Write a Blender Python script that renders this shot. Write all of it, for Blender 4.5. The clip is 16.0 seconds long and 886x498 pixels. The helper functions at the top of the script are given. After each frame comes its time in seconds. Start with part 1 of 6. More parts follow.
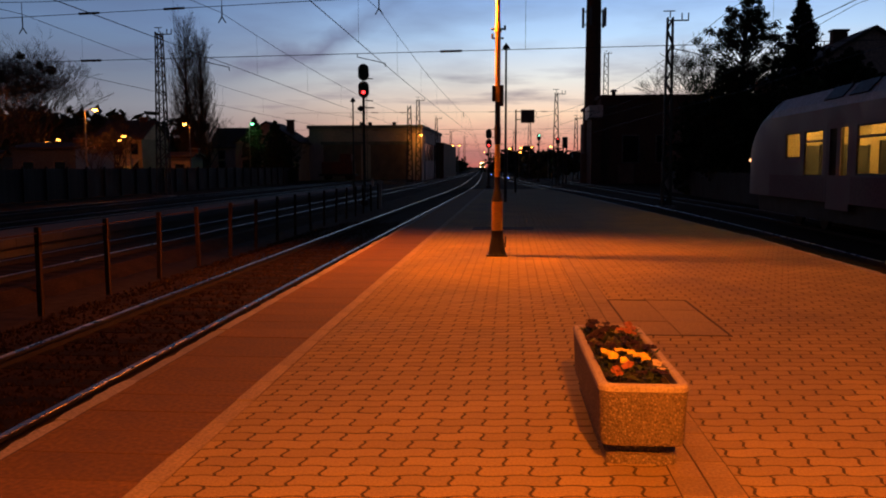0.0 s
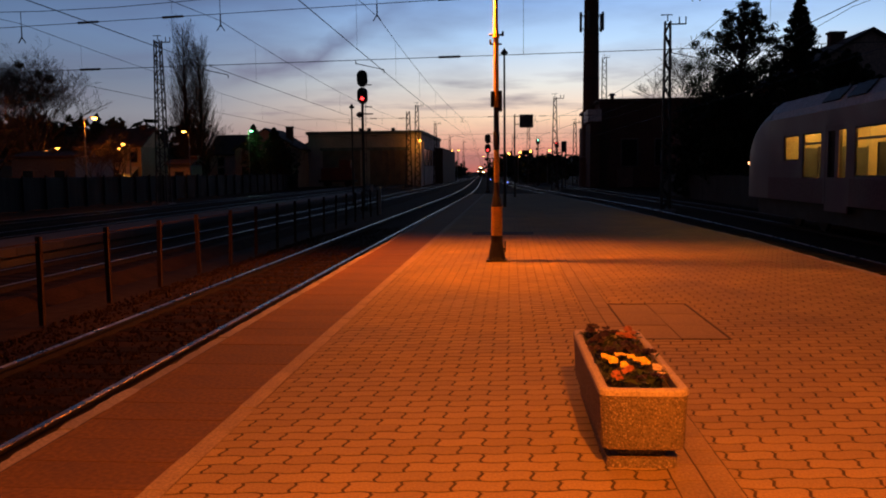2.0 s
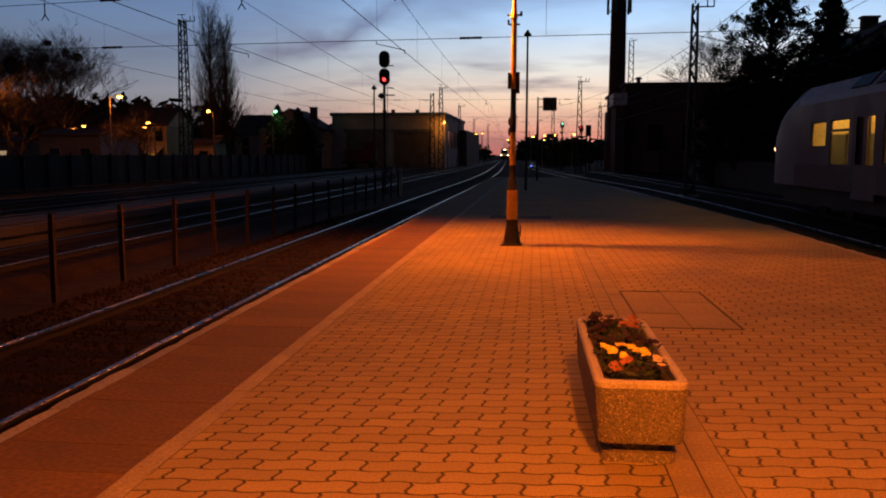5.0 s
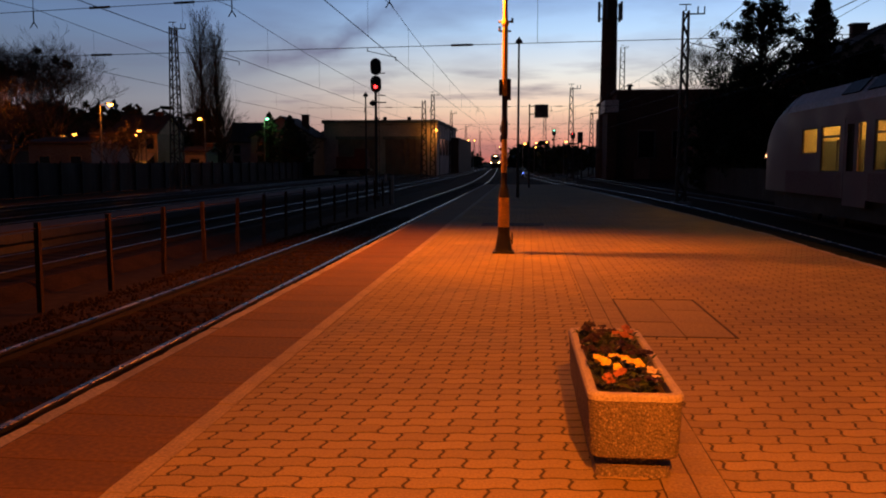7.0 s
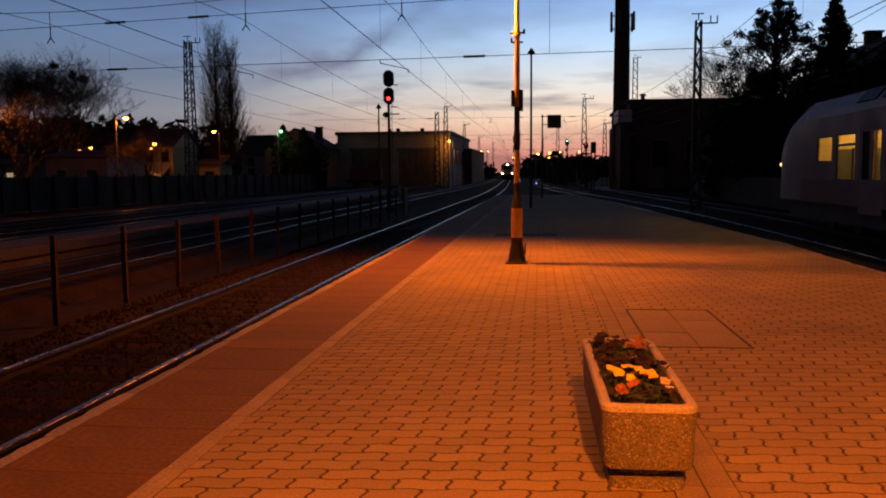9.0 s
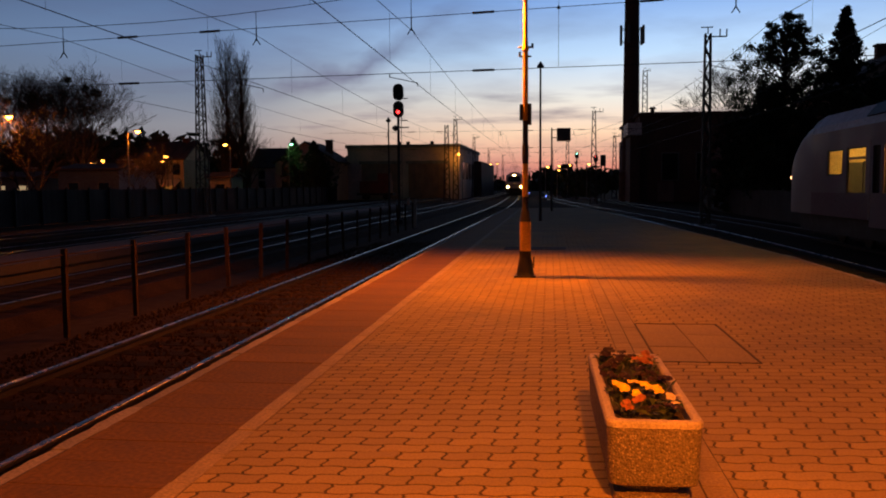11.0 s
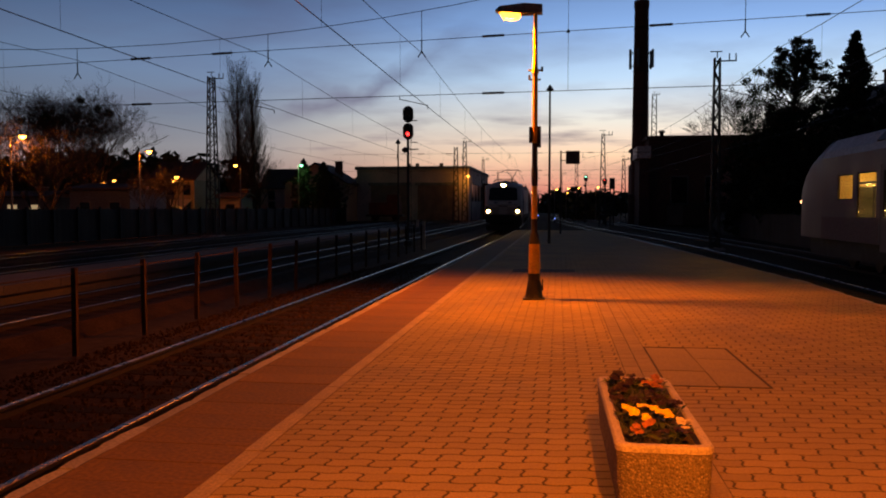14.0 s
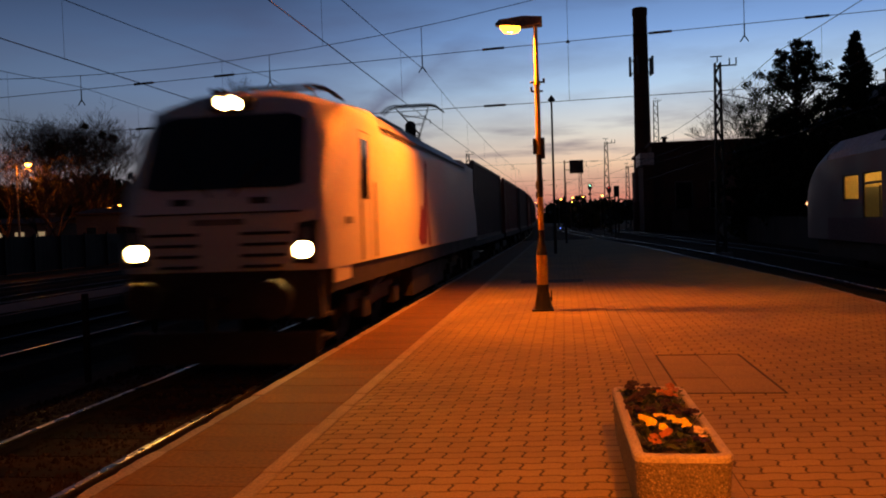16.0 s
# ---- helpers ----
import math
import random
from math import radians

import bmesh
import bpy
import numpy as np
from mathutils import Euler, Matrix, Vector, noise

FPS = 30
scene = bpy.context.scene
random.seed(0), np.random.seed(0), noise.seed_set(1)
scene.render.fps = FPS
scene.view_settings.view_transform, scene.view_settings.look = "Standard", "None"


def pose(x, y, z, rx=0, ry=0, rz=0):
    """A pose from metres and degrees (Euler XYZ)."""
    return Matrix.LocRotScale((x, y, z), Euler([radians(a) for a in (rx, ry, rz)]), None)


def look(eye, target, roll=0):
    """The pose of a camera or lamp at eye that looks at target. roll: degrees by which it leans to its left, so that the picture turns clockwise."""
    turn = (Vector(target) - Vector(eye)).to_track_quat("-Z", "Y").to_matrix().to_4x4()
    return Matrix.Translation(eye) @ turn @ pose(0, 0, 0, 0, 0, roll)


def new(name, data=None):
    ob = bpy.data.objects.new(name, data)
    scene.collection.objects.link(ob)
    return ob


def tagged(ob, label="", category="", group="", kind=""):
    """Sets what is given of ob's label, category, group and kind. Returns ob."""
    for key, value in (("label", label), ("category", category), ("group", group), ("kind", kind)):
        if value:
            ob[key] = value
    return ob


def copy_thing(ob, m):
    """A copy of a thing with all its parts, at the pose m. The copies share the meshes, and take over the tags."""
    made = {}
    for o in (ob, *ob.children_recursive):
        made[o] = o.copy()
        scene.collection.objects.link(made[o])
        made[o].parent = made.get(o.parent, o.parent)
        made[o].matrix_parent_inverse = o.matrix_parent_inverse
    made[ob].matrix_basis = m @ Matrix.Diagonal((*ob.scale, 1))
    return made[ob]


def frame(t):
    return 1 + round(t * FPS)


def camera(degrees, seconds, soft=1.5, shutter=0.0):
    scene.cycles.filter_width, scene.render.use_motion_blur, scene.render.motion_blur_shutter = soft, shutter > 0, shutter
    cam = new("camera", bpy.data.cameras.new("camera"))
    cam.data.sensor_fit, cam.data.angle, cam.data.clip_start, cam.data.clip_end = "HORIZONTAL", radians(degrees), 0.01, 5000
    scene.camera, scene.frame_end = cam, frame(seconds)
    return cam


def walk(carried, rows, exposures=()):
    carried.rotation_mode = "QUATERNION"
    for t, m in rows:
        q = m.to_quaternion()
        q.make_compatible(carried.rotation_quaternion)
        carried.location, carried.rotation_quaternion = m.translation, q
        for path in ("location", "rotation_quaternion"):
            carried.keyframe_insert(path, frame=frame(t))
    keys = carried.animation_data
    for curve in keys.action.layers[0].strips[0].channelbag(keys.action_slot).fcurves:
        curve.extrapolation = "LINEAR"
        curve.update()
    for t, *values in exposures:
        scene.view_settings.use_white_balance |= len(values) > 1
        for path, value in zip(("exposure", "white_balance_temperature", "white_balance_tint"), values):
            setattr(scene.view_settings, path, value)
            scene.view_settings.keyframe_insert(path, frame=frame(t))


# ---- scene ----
cam = camera(56.1, 16.0, soft=1.9, shutter=0.4)
PATH = [
    (0, (0.004, 0.013, 1.606), (-0.158, 1.996, 1.409), -0.1),
    (0.5, (0.007, 0.011, 1.609), (-0.154, 1.995, 1.413), -0.3),
    (1, (0.004, 0.01, 1.608), (-0.156, 1.994, 1.413), -0.4),
    (1.5, (0.005, -0.005, 1.61), (-0.155, 1.98, 1.418), -0.4),
    (2, (0.006, -0.016, 1.618), (-0.156, 1.969, 1.433), -0.6),
    (2.5, (0.005, -0.006, 1.612), (-0.164, 1.978, 1.433), -0.5),
    (3, (0.019, 0.012, 1.603), (-0.149, 1.996, 1.417), -0.5),
    (3.5, (0.082, 0.052, 1.606), (-0.098, 2.034, 1.408), -0.6),
    (4, (0.155, 0.067, 1.615), (-0.054, 2.045, 1.404), -0.4),
    (6.5, (0.15, 0.262, 1.599), (-0.061, 2.238, 1.368), 0.5),
    (7, (0.159, 0.257, 1.611), (-0.04, 2.236, 1.402), 0.0),
    (7.5, (0.169, 0.273, 1.605), (-0.021, 2.254, 1.409), 0.1),
    (8, (0.163, 0.26, 1.609), (-0.032, 2.242, 1.421), -0.0),
    (8.5, (0.163, 0.27, 1.606), (-0.055, 2.249, 1.424), -0.3),
    (9, (0.17, 0.254, 1.614), (-0.062, 2.232, 1.431), -0.4),
    (11.5, (0.197, 0.241, 1.627), (-0.061, 2.219, 1.485), -0.4),
    (12, (0.196, 0.237, 1.623), (-0.064, 2.216, 1.491), -0.4),
    (12.5, (0.198, 0.251, 1.621), (-0.067, 2.23, 1.503), -0.1),
    (13, (0.2, 0.253, 1.621), (-0.071, 2.231, 1.515), -0.1),
    (13.5, (0.194, 0.24, 1.623), (-0.084, 2.218, 1.522), -0.0),
    (14, (0.191, 0.246, 1.625), (-0.085, 2.224, 1.525), 0.0),
    (14.5, (0.193, 0.261, 1.619), (-0.079, 2.24, 1.523), -0.1),
    (15, (0.197, 0.264, 1.619), (-0.083, 2.243, 1.537), -0.8),
    (15.5, (0.198, 0.258, 1.635), (-0.088, 2.237, 1.576), -2.1),
    (16, (0.166, 0.225, 1.644), (-0.124, 2.202, 1.576), -1.9),
]
walk(cam, [(t, look(eye, target, roll)) for t, eye, target, roll in PATH],
     exposures=[(0.0, 0.02, 6500, 10), (9.0, 0.02, 6500, 10), (12.5, 0.09, 6900, 10), (14.5, 0.05, 6950, 10), (15.5, -0.08, 6950, 10), (16.0, -0.23, 6750, 10)])

# ---- world and lights ----
world = bpy.data.worlds.new("dusk")
scene.world = world
world.use_nodes = True
wn, wl = world.node_tree.nodes, world.node_tree.links


def wmath(op, a, b=None, c=None, clamp=False):
    n = wn.new("ShaderNodeMath")
    n.operation, n.use_clamp = op, clamp
    for i, v in enumerate((a, b, c)):
        if v is None:
            continue
        if isinstance(v, (int, float)):
            n.inputs[i].default_value = v
        else:
            wl.new(v, n.inputs[i])
    return n.outputs[0]


def wramp(fac, stops):
    n = wn.new("ShaderNodeValToRGB")
    e = n.color_ramp.elements
    while len(e) < len(stops):
        e.new(0.5)
    for el, (p, c) in zip(e, stops):
        el.position, el.color = p, (*c, 1)
    wl.new(fac, n.inputs[0])
    return n.outputs[0]


def wmix(fac, a, b):
    n = wn.new("ShaderNodeMix")
    n.data_type = "RGBA"
    if isinstance(fac, (int, float)):
        n.inputs[0].default_value = fac
    else:
        wl.new(fac, n.inputs[0])
    for i, v in ((6, a), (7, b)):
        if isinstance(v, tuple):
            n.inputs[i].default_value = (*v, 1)
        else:
            wl.new(v, n.inputs[i])
    return n.outputs[2]


def build_sky():
    """Clear dusk sky: afterglow low over the end of the line, deep blue overhead and behind."""
    tc = wn.new("ShaderNodeTexCoord")
    way = tc.outputs["Generated"]
    sep = wn.new("ShaderNodeSeparateXYZ")
    wl.new(way, sep.inputs[0])
    x, y, z = sep.outputs
    elev = wmath("MULTIPLY_ADD", z, 2.0, 0.1, clamp=True)      # 0.1 is the horizon, 0.5 is 11.5 degrees up
    front = wramp(elev, [(0.0, (0.05, 0.03, 0.03)), (0.09, (0.50, 0.12, 0.11)), (0.14, (0.86, 0.31, 0.22)), (0.22, (1.0, 0.68, 0.47)),
                         (0.30, (0.84, 0.82, 0.77)), (0.40, (0.52, 0.73, 1.0)), (0.52, (0.25, 0.45, 0.88)), (0.66, (0.11, 0.215, 0.49)),
                         (1.0, (0.010, 0.019, 0.055))])
    side = wramp(elev, [(0.0, (0.02, 0.017, 0.02)), (0.09, (0.12, 0.085, 0.09)), (0.16, (0.235, 0.19, 0.205)), (0.24, (0.28, 0.285, 0.33)),
                        (0.32, (0.19, 0.24, 0.34)), (0.42, (0.165, 0.26, 0.45)), (0.54, (0.095, 0.165, 0.335)), (0.66, (0.039, 0.074, 0.175)),
                        (1.0, (0.008, 0.016, 0.048))])
    back = wramp(elev, [(0.0, (0.004, 0.004, 0.005)), (0.1, (0.024, 0.024, 0.03)), (0.3, (0.02, 0.022, 0.03)), (1.0, (0.009, 0.012, 0.024))])
    az = wmath("ADD", wmath("MULTIPLY", x, 0.19), wmath("MULTIPLY", y, 0.982))
    glow = wmath("MULTIPLY_ADD", az, 6.3, -5.2, clamp=True)
    glow = wmath("POWER", glow, 1.2)
    lit = wmix(glow, side, front)
    lit = wmix(wmath("MULTIPLY_ADD", az, 1.6, -0.35, clamp=True), back, lit)
    # cloud veil: long flat streaks low down, one slanting bank higher up
    mp = wn.new("ShaderNodeMapping")
    mp.inputs["Scale"].default_value = (5, 5, 42)
    mp.inputs["Rotation"].default_value = (0, radians(-4), 0)
    wl.new(way, mp.inputs[0])
    nz = wn.new("ShaderNodeTexNoise")
    nz.inputs["Scale"].default_value, nz.inputs["Detail"].default_value, nz.inputs["Roughness"].default_value = 1.0, 6, 0.55
    wl.new(mp.outputs[0], nz.inputs[0])
    low = wmath("MULTIPLY_ADD", nz.outputs[0], 6.0, -3.1, clamp=True)
    low = wmath("MULTIPLY", low, wmath("SUBTRACT", 1.0, wmath("MULTIPLY", wmath("ABSOLUTE", wmath("SUBTRACT", z, 0.075)), 14.0), clamp=True))
    dn = wn.new("ShaderNodeVectorMath")
    dn.operation = "DOT_PRODUCT"
    wl.new(way, dn.inputs[0])
    dn.inputs[1].default_value = BANK
    n2 = wn.new("ShaderNodeTexNoise")
    n2.inputs["Scale"].default_value, n2.inputs["Detail"].default_value = 14, 6
    wl.new(way, n2.inputs[0])
    off = wmath("ADD", dn.outputs["Value"], wmath("MULTIPLY_ADD", n2.outputs[0], 0.06, -0.03))
    bank = wmath("SUBTRACT", 1.0, wmath("MULTIPLY", wmath("ABSOLUTE", off), 48.0), clamp=True)
    bank = wmath("MULTIPLY", bank, wmath("MULTIPLY_ADD", z, 40.0, -3.7, clamp=True))
    bank = wmath("MULTIPLY", bank, wmath("MULTIPLY_ADD", x, -7.0, -0.55, clamp=True))
    n3 = wn.new("ShaderNodeTexNoise")
    n3.inputs["Scale"].default_value, n3.inputs["Detail"].default_value = 5, 7
    m3 = wn.new("ShaderNodeMapping")
    m3.inputs["Scale"].default_value = (1, 1, 4)
    m3.inputs["Rotation"].default_value = (0, radians(18), 0)
    wl.new(way, m3.inputs[0])
    wl.new(m3.outputs[0], n3.inputs[0])
    veil = wmath("MULTIPLY_ADD", n3.outputs[0], 4.0, -1.95, clamp=True)
    cloud = wmath("ADD", wmath("MULTIPLY", low, 0.75), wmath("ADD", wmath("MULTIPLY", bank, 0.66), wmath("MULTIPLY", veil, 0.42)), clamp=True)
    cl_col = wramp(elev, [(0.0, (0.10, 0.06, 0.07)), (0.2, (0.20, 0.14, 0.18)), (0.4, (0.13, 0.14, 0.25)), (0.7, (0.035, 0.05, 0.12)), (1.0, (0.012, 0.02, 0.06))])
    sky = wmix(wmath("MULTIPLY", cloud, wmath("MULTIPLY_ADD", az, 1.6, -0.35, clamp=True)), lit, cl_col)
    bg = wn["Background"]
    wl.new(sky, bg.inputs[0])
    bg.inputs[1].default_value = 1.0


BANK = (-0.4009, -0.2221, 0.8888)
build_sky()

SODIUM = (1.0, 0.20, 0.010)


def bulb(name, x, y, z, watts, colour=SODIUM, size=0.09):
    """The light of one visible lamp."""
    l = bpy.data.lights.new(name, "POINT")
    l.energy, l.color, l.shadow_soft_size = watts, colour, size
    o = new(name, l)
    o.location = (x, y, z)
    return o


def down_light(name, x, y, z, watts, spread=150, ahead=0, aside=0, blend=0.5, colour=SODIUM):
    """The light of one hooded platform lamp, which throws down and out."""
    l = bpy.data.lights.new(name, "SPOT")
    l.energy, l.color, l.shadow_soft_size, l.spot_size, l.spot_blend = watts, colour, 0.1, radians(spread), blend
    o = new(name, l)
    o.matrix_basis = pose(x, y, z, ahead, -aside, 0)
    return o


down_light("platform_lamp_light", -0.70, 15.06, 4.86, 2850, 178, -32, -11, 0.4)
down_light("platform_lamp_light", 0.98, -1.4, 4.86, 6300, 102, 31, 7, 1.0)

# ---- materials ----


def material(name, colour, rough=0.7, metal=0.0, vary=0.25, scale=6.0, fine=60.0, bump=0.15, second=None, spread=0.5, island=0.0, obj=0.0, coat=0.0, fine_vary=0.35):
    """Two scales of colour variation and a fine relief. second: a colour that takes over in patches. island, obj: shift per piece."""
    m = bpy.data.materials.new(name)
    m.use_nodes = True
    n, l = m.node_tree.nodes, m.node_tree.links
    b = n["Principled BSDF"]
    b.inputs["Roughness"].default_value, b.inputs["Metallic"].default_value = rough, metal
    b.inputs["Coat Weight"].default_value = coat
    tc = n.new("ShaderNodeTexCoord")
    big, small = n.new("ShaderNodeTexNoise"), n.new("ShaderNodeTexNoise")
    for t, s, d in ((big, scale, 5), (small, fine, 4)):
        t.inputs["Scale"].default_value, t.inputs["Detail"].default_value = s, d
        l.new(tc.outputs["Object"], t.inputs[0])
    ramp = n.new("ShaderNodeValToRGB")
    lo = tuple(c * (1 - vary) for c in colour)
    hi = tuple(min(1, c * (1 + vary)) for c in colour)
    ramp.color_ramp.elements[0].position, ramp.color_ramp.elements[1].position = 0.3, 0.7
    ramp.color_ramp.elements[0].color, ramp.color_ramp.elements[1].color = (*lo, 1), (*hi, 1)
    if second:
        e = ramp.color_ramp.elements.new(0.7 + 0.25 * spread)
        e.color = (*second, 1)
    l.new(big.outputs[0], ramp.inputs[0])
    mul = n.new("ShaderNodeMix")
    mul.data_type, mul.blend_type = "RGBA", "MULTIPLY"
    mul.inputs[0].default_value = 1.0
    l.new(ramp.outputs[0], mul.inputs[6])
    r2 = n.new("ShaderNodeMapRange")
    r2.inputs[1].default_value, r2.inputs[2].default_value = 0.3, 0.7
    r2.inputs[3].default_value, r2.inputs[4].default_value = 1 - fine_vary, 1 + fine_vary * 0.6
    l.new(small.outputs[0], r2.inputs[0])
    val = r2.outputs[0]
    for amount, node, sock in ((island, "ShaderNodeNewGeometry", "Random Per Island"), (obj, "ShaderNodeObjectInfo", "Random")):
        if amount:
            g = n.new(node)
            r = n.new("ShaderNodeMapRange")
            r.inputs[3].default_value, r.inputs[4].default_value = 1 - amount, 1 + amount
            l.new(g.outputs[sock], r.inputs[0])
            mm = n.new("ShaderNodeMath")
            mm.operation = "MULTIPLY"
            l.new(val, mm.inputs[0])
            l.new(r.outputs[0], mm.inputs[1])
            val = mm.outputs[0]
    l.new(val, mul.inputs[7])
    l.new(mul.outputs[2], b.inputs["Base Color"])
    if bump:
        bp = n.new("ShaderNodeBump")
        bp.inputs["Strength"].default_value, bp.inputs["Distance"].default_value = bump, 0.01
        l.new(small.outputs[0], bp.inputs["Height"])
        l.new(bp.outputs[0], b.inputs["Normal"])
    rr = n.new("ShaderNodeMapRange")
    rr.inputs[1].default_value, rr.inputs[2].default_value = 0.3, 0.7
    rr.inputs[3].default_value, rr.inputs[4].default_value = max(0.03, rough - 0.12), min(1, rough + 0.12)
    l.new(big.outputs[0], rr.inputs[0])
    l.new(rr.outputs[0], b.inputs["Roughness"])
    return m


def speckle(name, base, chips, scale=55.0):
    """Exposed-aggregate concrete: pale and dark pebbles in cement."""
    m = material(name, base, 0.85, vary=0.2, scale=4, fine=120, bump=0.3)
    n, l = m.node_tree.nodes, m.node_tree.links
    b = n["Principled BSDF"]
    tc = n.new("ShaderNodeTexCoord")
    v = n.new("ShaderNodeTexVoronoi")
    v.inputs["Scale"].default_value = scale
    l.new(tc.outputs["Object"], v.inputs["Vector"])
    sep = n.new("ShaderNodeSeparateColor")
    l.new(v.outputs["Color"], sep.inputs[0])
    r = n.new("ShaderNodeValToRGB")
    e = r.color_ramp.elements
    r.color_ramp.interpolation = "CONSTANT"
    while len(e) < len(chips):
        e.new(0.5)
    for i, (el, c) in enumerate(zip(e, chips)):
        el.position, el.color = i / len(chips), (*c, 1)
    l.new(sep.outputs[0], r.inputs[0])
    mx = n.new("ShaderNodeMix")
    mx.data_type = "RGBA"
    st = n.new("ShaderNodeMapRange")
    st.inputs[1].default_value, st.inputs[2].default_value, st.inputs[3].default_value, st.inputs[4].default_value = 0.35, 0.6, 1, 0
    l.new(v.outputs["Distance"], st.inputs[0])
    l.new(st.outputs[0], mx.inputs[0])
    old = b.inputs["Base Color"].links[0].from_socket
    l.new(old, mx.inputs[6])
    l.new(r.outputs[0], mx.inputs[7])
    l.new(mx.outputs[2], b.inputs["Base Color"])
    bp = n.new("ShaderNodeBump")
    bp.inputs["Strength"].default_value, bp.inputs["Distance"].default_value, bp.invert = 0.7, 0.012, True
    l.new(v.outputs["Distance"], bp.inputs["Height"])
    l.new(bp.outputs[0], b.inputs["Normal"])
    return m


def glow(name, colour, strength):
    m = bpy.data.materials.new(name)
    m.use_nodes = True
    b = m.node_tree.nodes["Principled BSDF"]
    b.inputs["Base Color"].default_value = (*[min(1, c) for c in colour], 1)
    b.inputs["Emission Color"].default_value = (*colour, 1)
    b.inputs["Emission Strength"].default_value = strength
    return m


def glass(name, colour, rough=0.04, alpha=0.35):
    m = bpy.data.materials.new(name)
    m.use_nodes = True
    b = m.node_tree.nodes["Principled BSDF"]
    b.inputs["Base Color"].default_value = (*colour, 1)
    b.inputs["Roughness"].default_value = rough
    b.inputs["Alpha"].default_value = alpha
    b.inputs["Specular IOR Level"].default_value = 0.5
    return m


M_PAVER = material("concrete_paver", (0.30, 0.225, 0.10), 0.85, vary=0.26, scale=0.55, fine=70, bump=0.3, obj=0.11, island=0.11, fine_vary=0.25)
M_JOINT = material("joint_sand", (0.058, 0.040, 0.02), 0.95, vary=0.3, scale=3, fine=90, bump=0.4)
M_STRIP = material("red_edge_paving", (0.168, 0.086, 0.012), 0.9, vary=0.34, scale=1.1, fine=30, bump=0.35, obj=0.13, island=0.08)
M_BAND = material("pale_line_kerb", (0.33, 0.26, 0.15), 0.85, vary=0.25, scale=2.5, fine=50, bump=0.3, second=(0.16, 0.14, 0.12), obj=0.08)
M_KERB = material("worn_concrete_kerb", (0.30, 0.27, 0.23), 0.9, vary=0.3, scale=2.0, fine=40, bump=0.5, second=(0.09, 0.08, 0.07), obj=0.12)
M_CONC = material("old_concrete", (0.22, 0.21, 0.20), 0.9, vary=0.3, scale=1.2, fine=30, bump=0.35, second=(0.12, 0.11, 0.1))
M_ASPH = material("worn_grey_asphalt", (0.068, 0.06, 0.058), 0.92, vary=0.3, scale=0.8, fine=30, bump=0.4, second=(0.05, 0.045, 0.04))
M_SLAB = material("cover_slab_concrete", (0.27, 0.205, 0.10), 0.88, vary=0.2, scale=2.0, fine=60, bump=0.25, obj=0.1)
M_IRON = material("cast_iron_dark", (0.045, 0.035, 0.028), 0.85, 0.1, vary=0.3, scale=8, fine=60, bump=0.3)
M_GROUND = material("trackside_earth", (0.032, 0.023, 0.017), 0.95, vary=0.4, scale=0.25, fine=5, bump=0.6, second=(0.03, 0.03, 0.016))
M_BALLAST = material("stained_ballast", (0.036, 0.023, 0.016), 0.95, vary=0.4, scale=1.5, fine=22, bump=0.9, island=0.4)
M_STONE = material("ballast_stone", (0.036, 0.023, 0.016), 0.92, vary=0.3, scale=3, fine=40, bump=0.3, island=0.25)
M_SLEEPER = material("weathered_sleeper", (0.016, 0.0125, 0.011), 0.9, vary=0.35, scale=3, fine=35, bump=0.4, obj=0.2)
M_RUST = material("rail_web_rust", (0.016, 0.010, 0.008), 0.9, 0.0, vary=0.3, scale=8, fine=60, bump=0.3)
M_POST = material("rusty_post_steel", (0.05, 0.032, 0.023), 0.9, 0.0, vary=0.3, scale=6, fine=50, bump=0.2)
M_RAILD = material("little_used_rail_head", (0.12, 0.10, 0.09), 0.36, 1.0, vary=0.2, scale=4, fine=50, bump=0.05)
M_RAIL = material("worn_rail_head", (0.12, 0.108, 0.105), 0.3, 1.0, vary=0.12, scale=4, fine=50, bump=0.05)
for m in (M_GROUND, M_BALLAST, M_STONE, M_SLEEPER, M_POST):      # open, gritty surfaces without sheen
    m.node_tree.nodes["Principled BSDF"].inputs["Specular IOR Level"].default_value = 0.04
M_YEL = material("yellow_pole_paint", (0.62, 0.42, 0.06), 0.5, vary=0.15, scale=5, fine=50, bump=0.1, second=(0.35, 0.24, 0.06))
M_BLK = material("black_pole_paint", (0.018, 0.017, 0.016), 0.55, vary=0.3, scale=7, fine=50, bump=0.15)
M_GREY = material("galvanised_steel", (0.20, 0.205, 0.21), 0.5, 0.7, vary=0.2, scale=5, fine=40, bump=0.1)
M_MAST = material("dark_mast_steel", (0.07, 0.066, 0.062), 0.7, 0.4, vary=0.3, scale=3, fine=30, bump=0.2)
M_WIRE = material("copper_wire_dark", (0.03, 0.028, 0.027), 0.6, 0.5, vary=0.1, scale=2, fine=10, bump=0)
M_INSUL = material("brown_insulator", (0.06, 0.028, 0.018), 0.3, vary=0.2, scale=5, fine=30, bump=0.05)
M_AGG = speckle("exposed_aggregate", (0.17, 0.145, 0.12), [(0.25, 0.205, 0.16), (0.17, 0.135, 0.10), (0.10, 0.08, 0.062), (0.21, 0.17, 0.13), (0.33, 0.28, 0.22), (0.13, 0.10, 0.075)], 84.0)
M_RIM = material("smooth_planter_rim", (0.42, 0.37, 0.33), 0.8, vary=0.14, scale=6, fine=90, bump=0.15, second=(0.26, 0.23, 0.2))
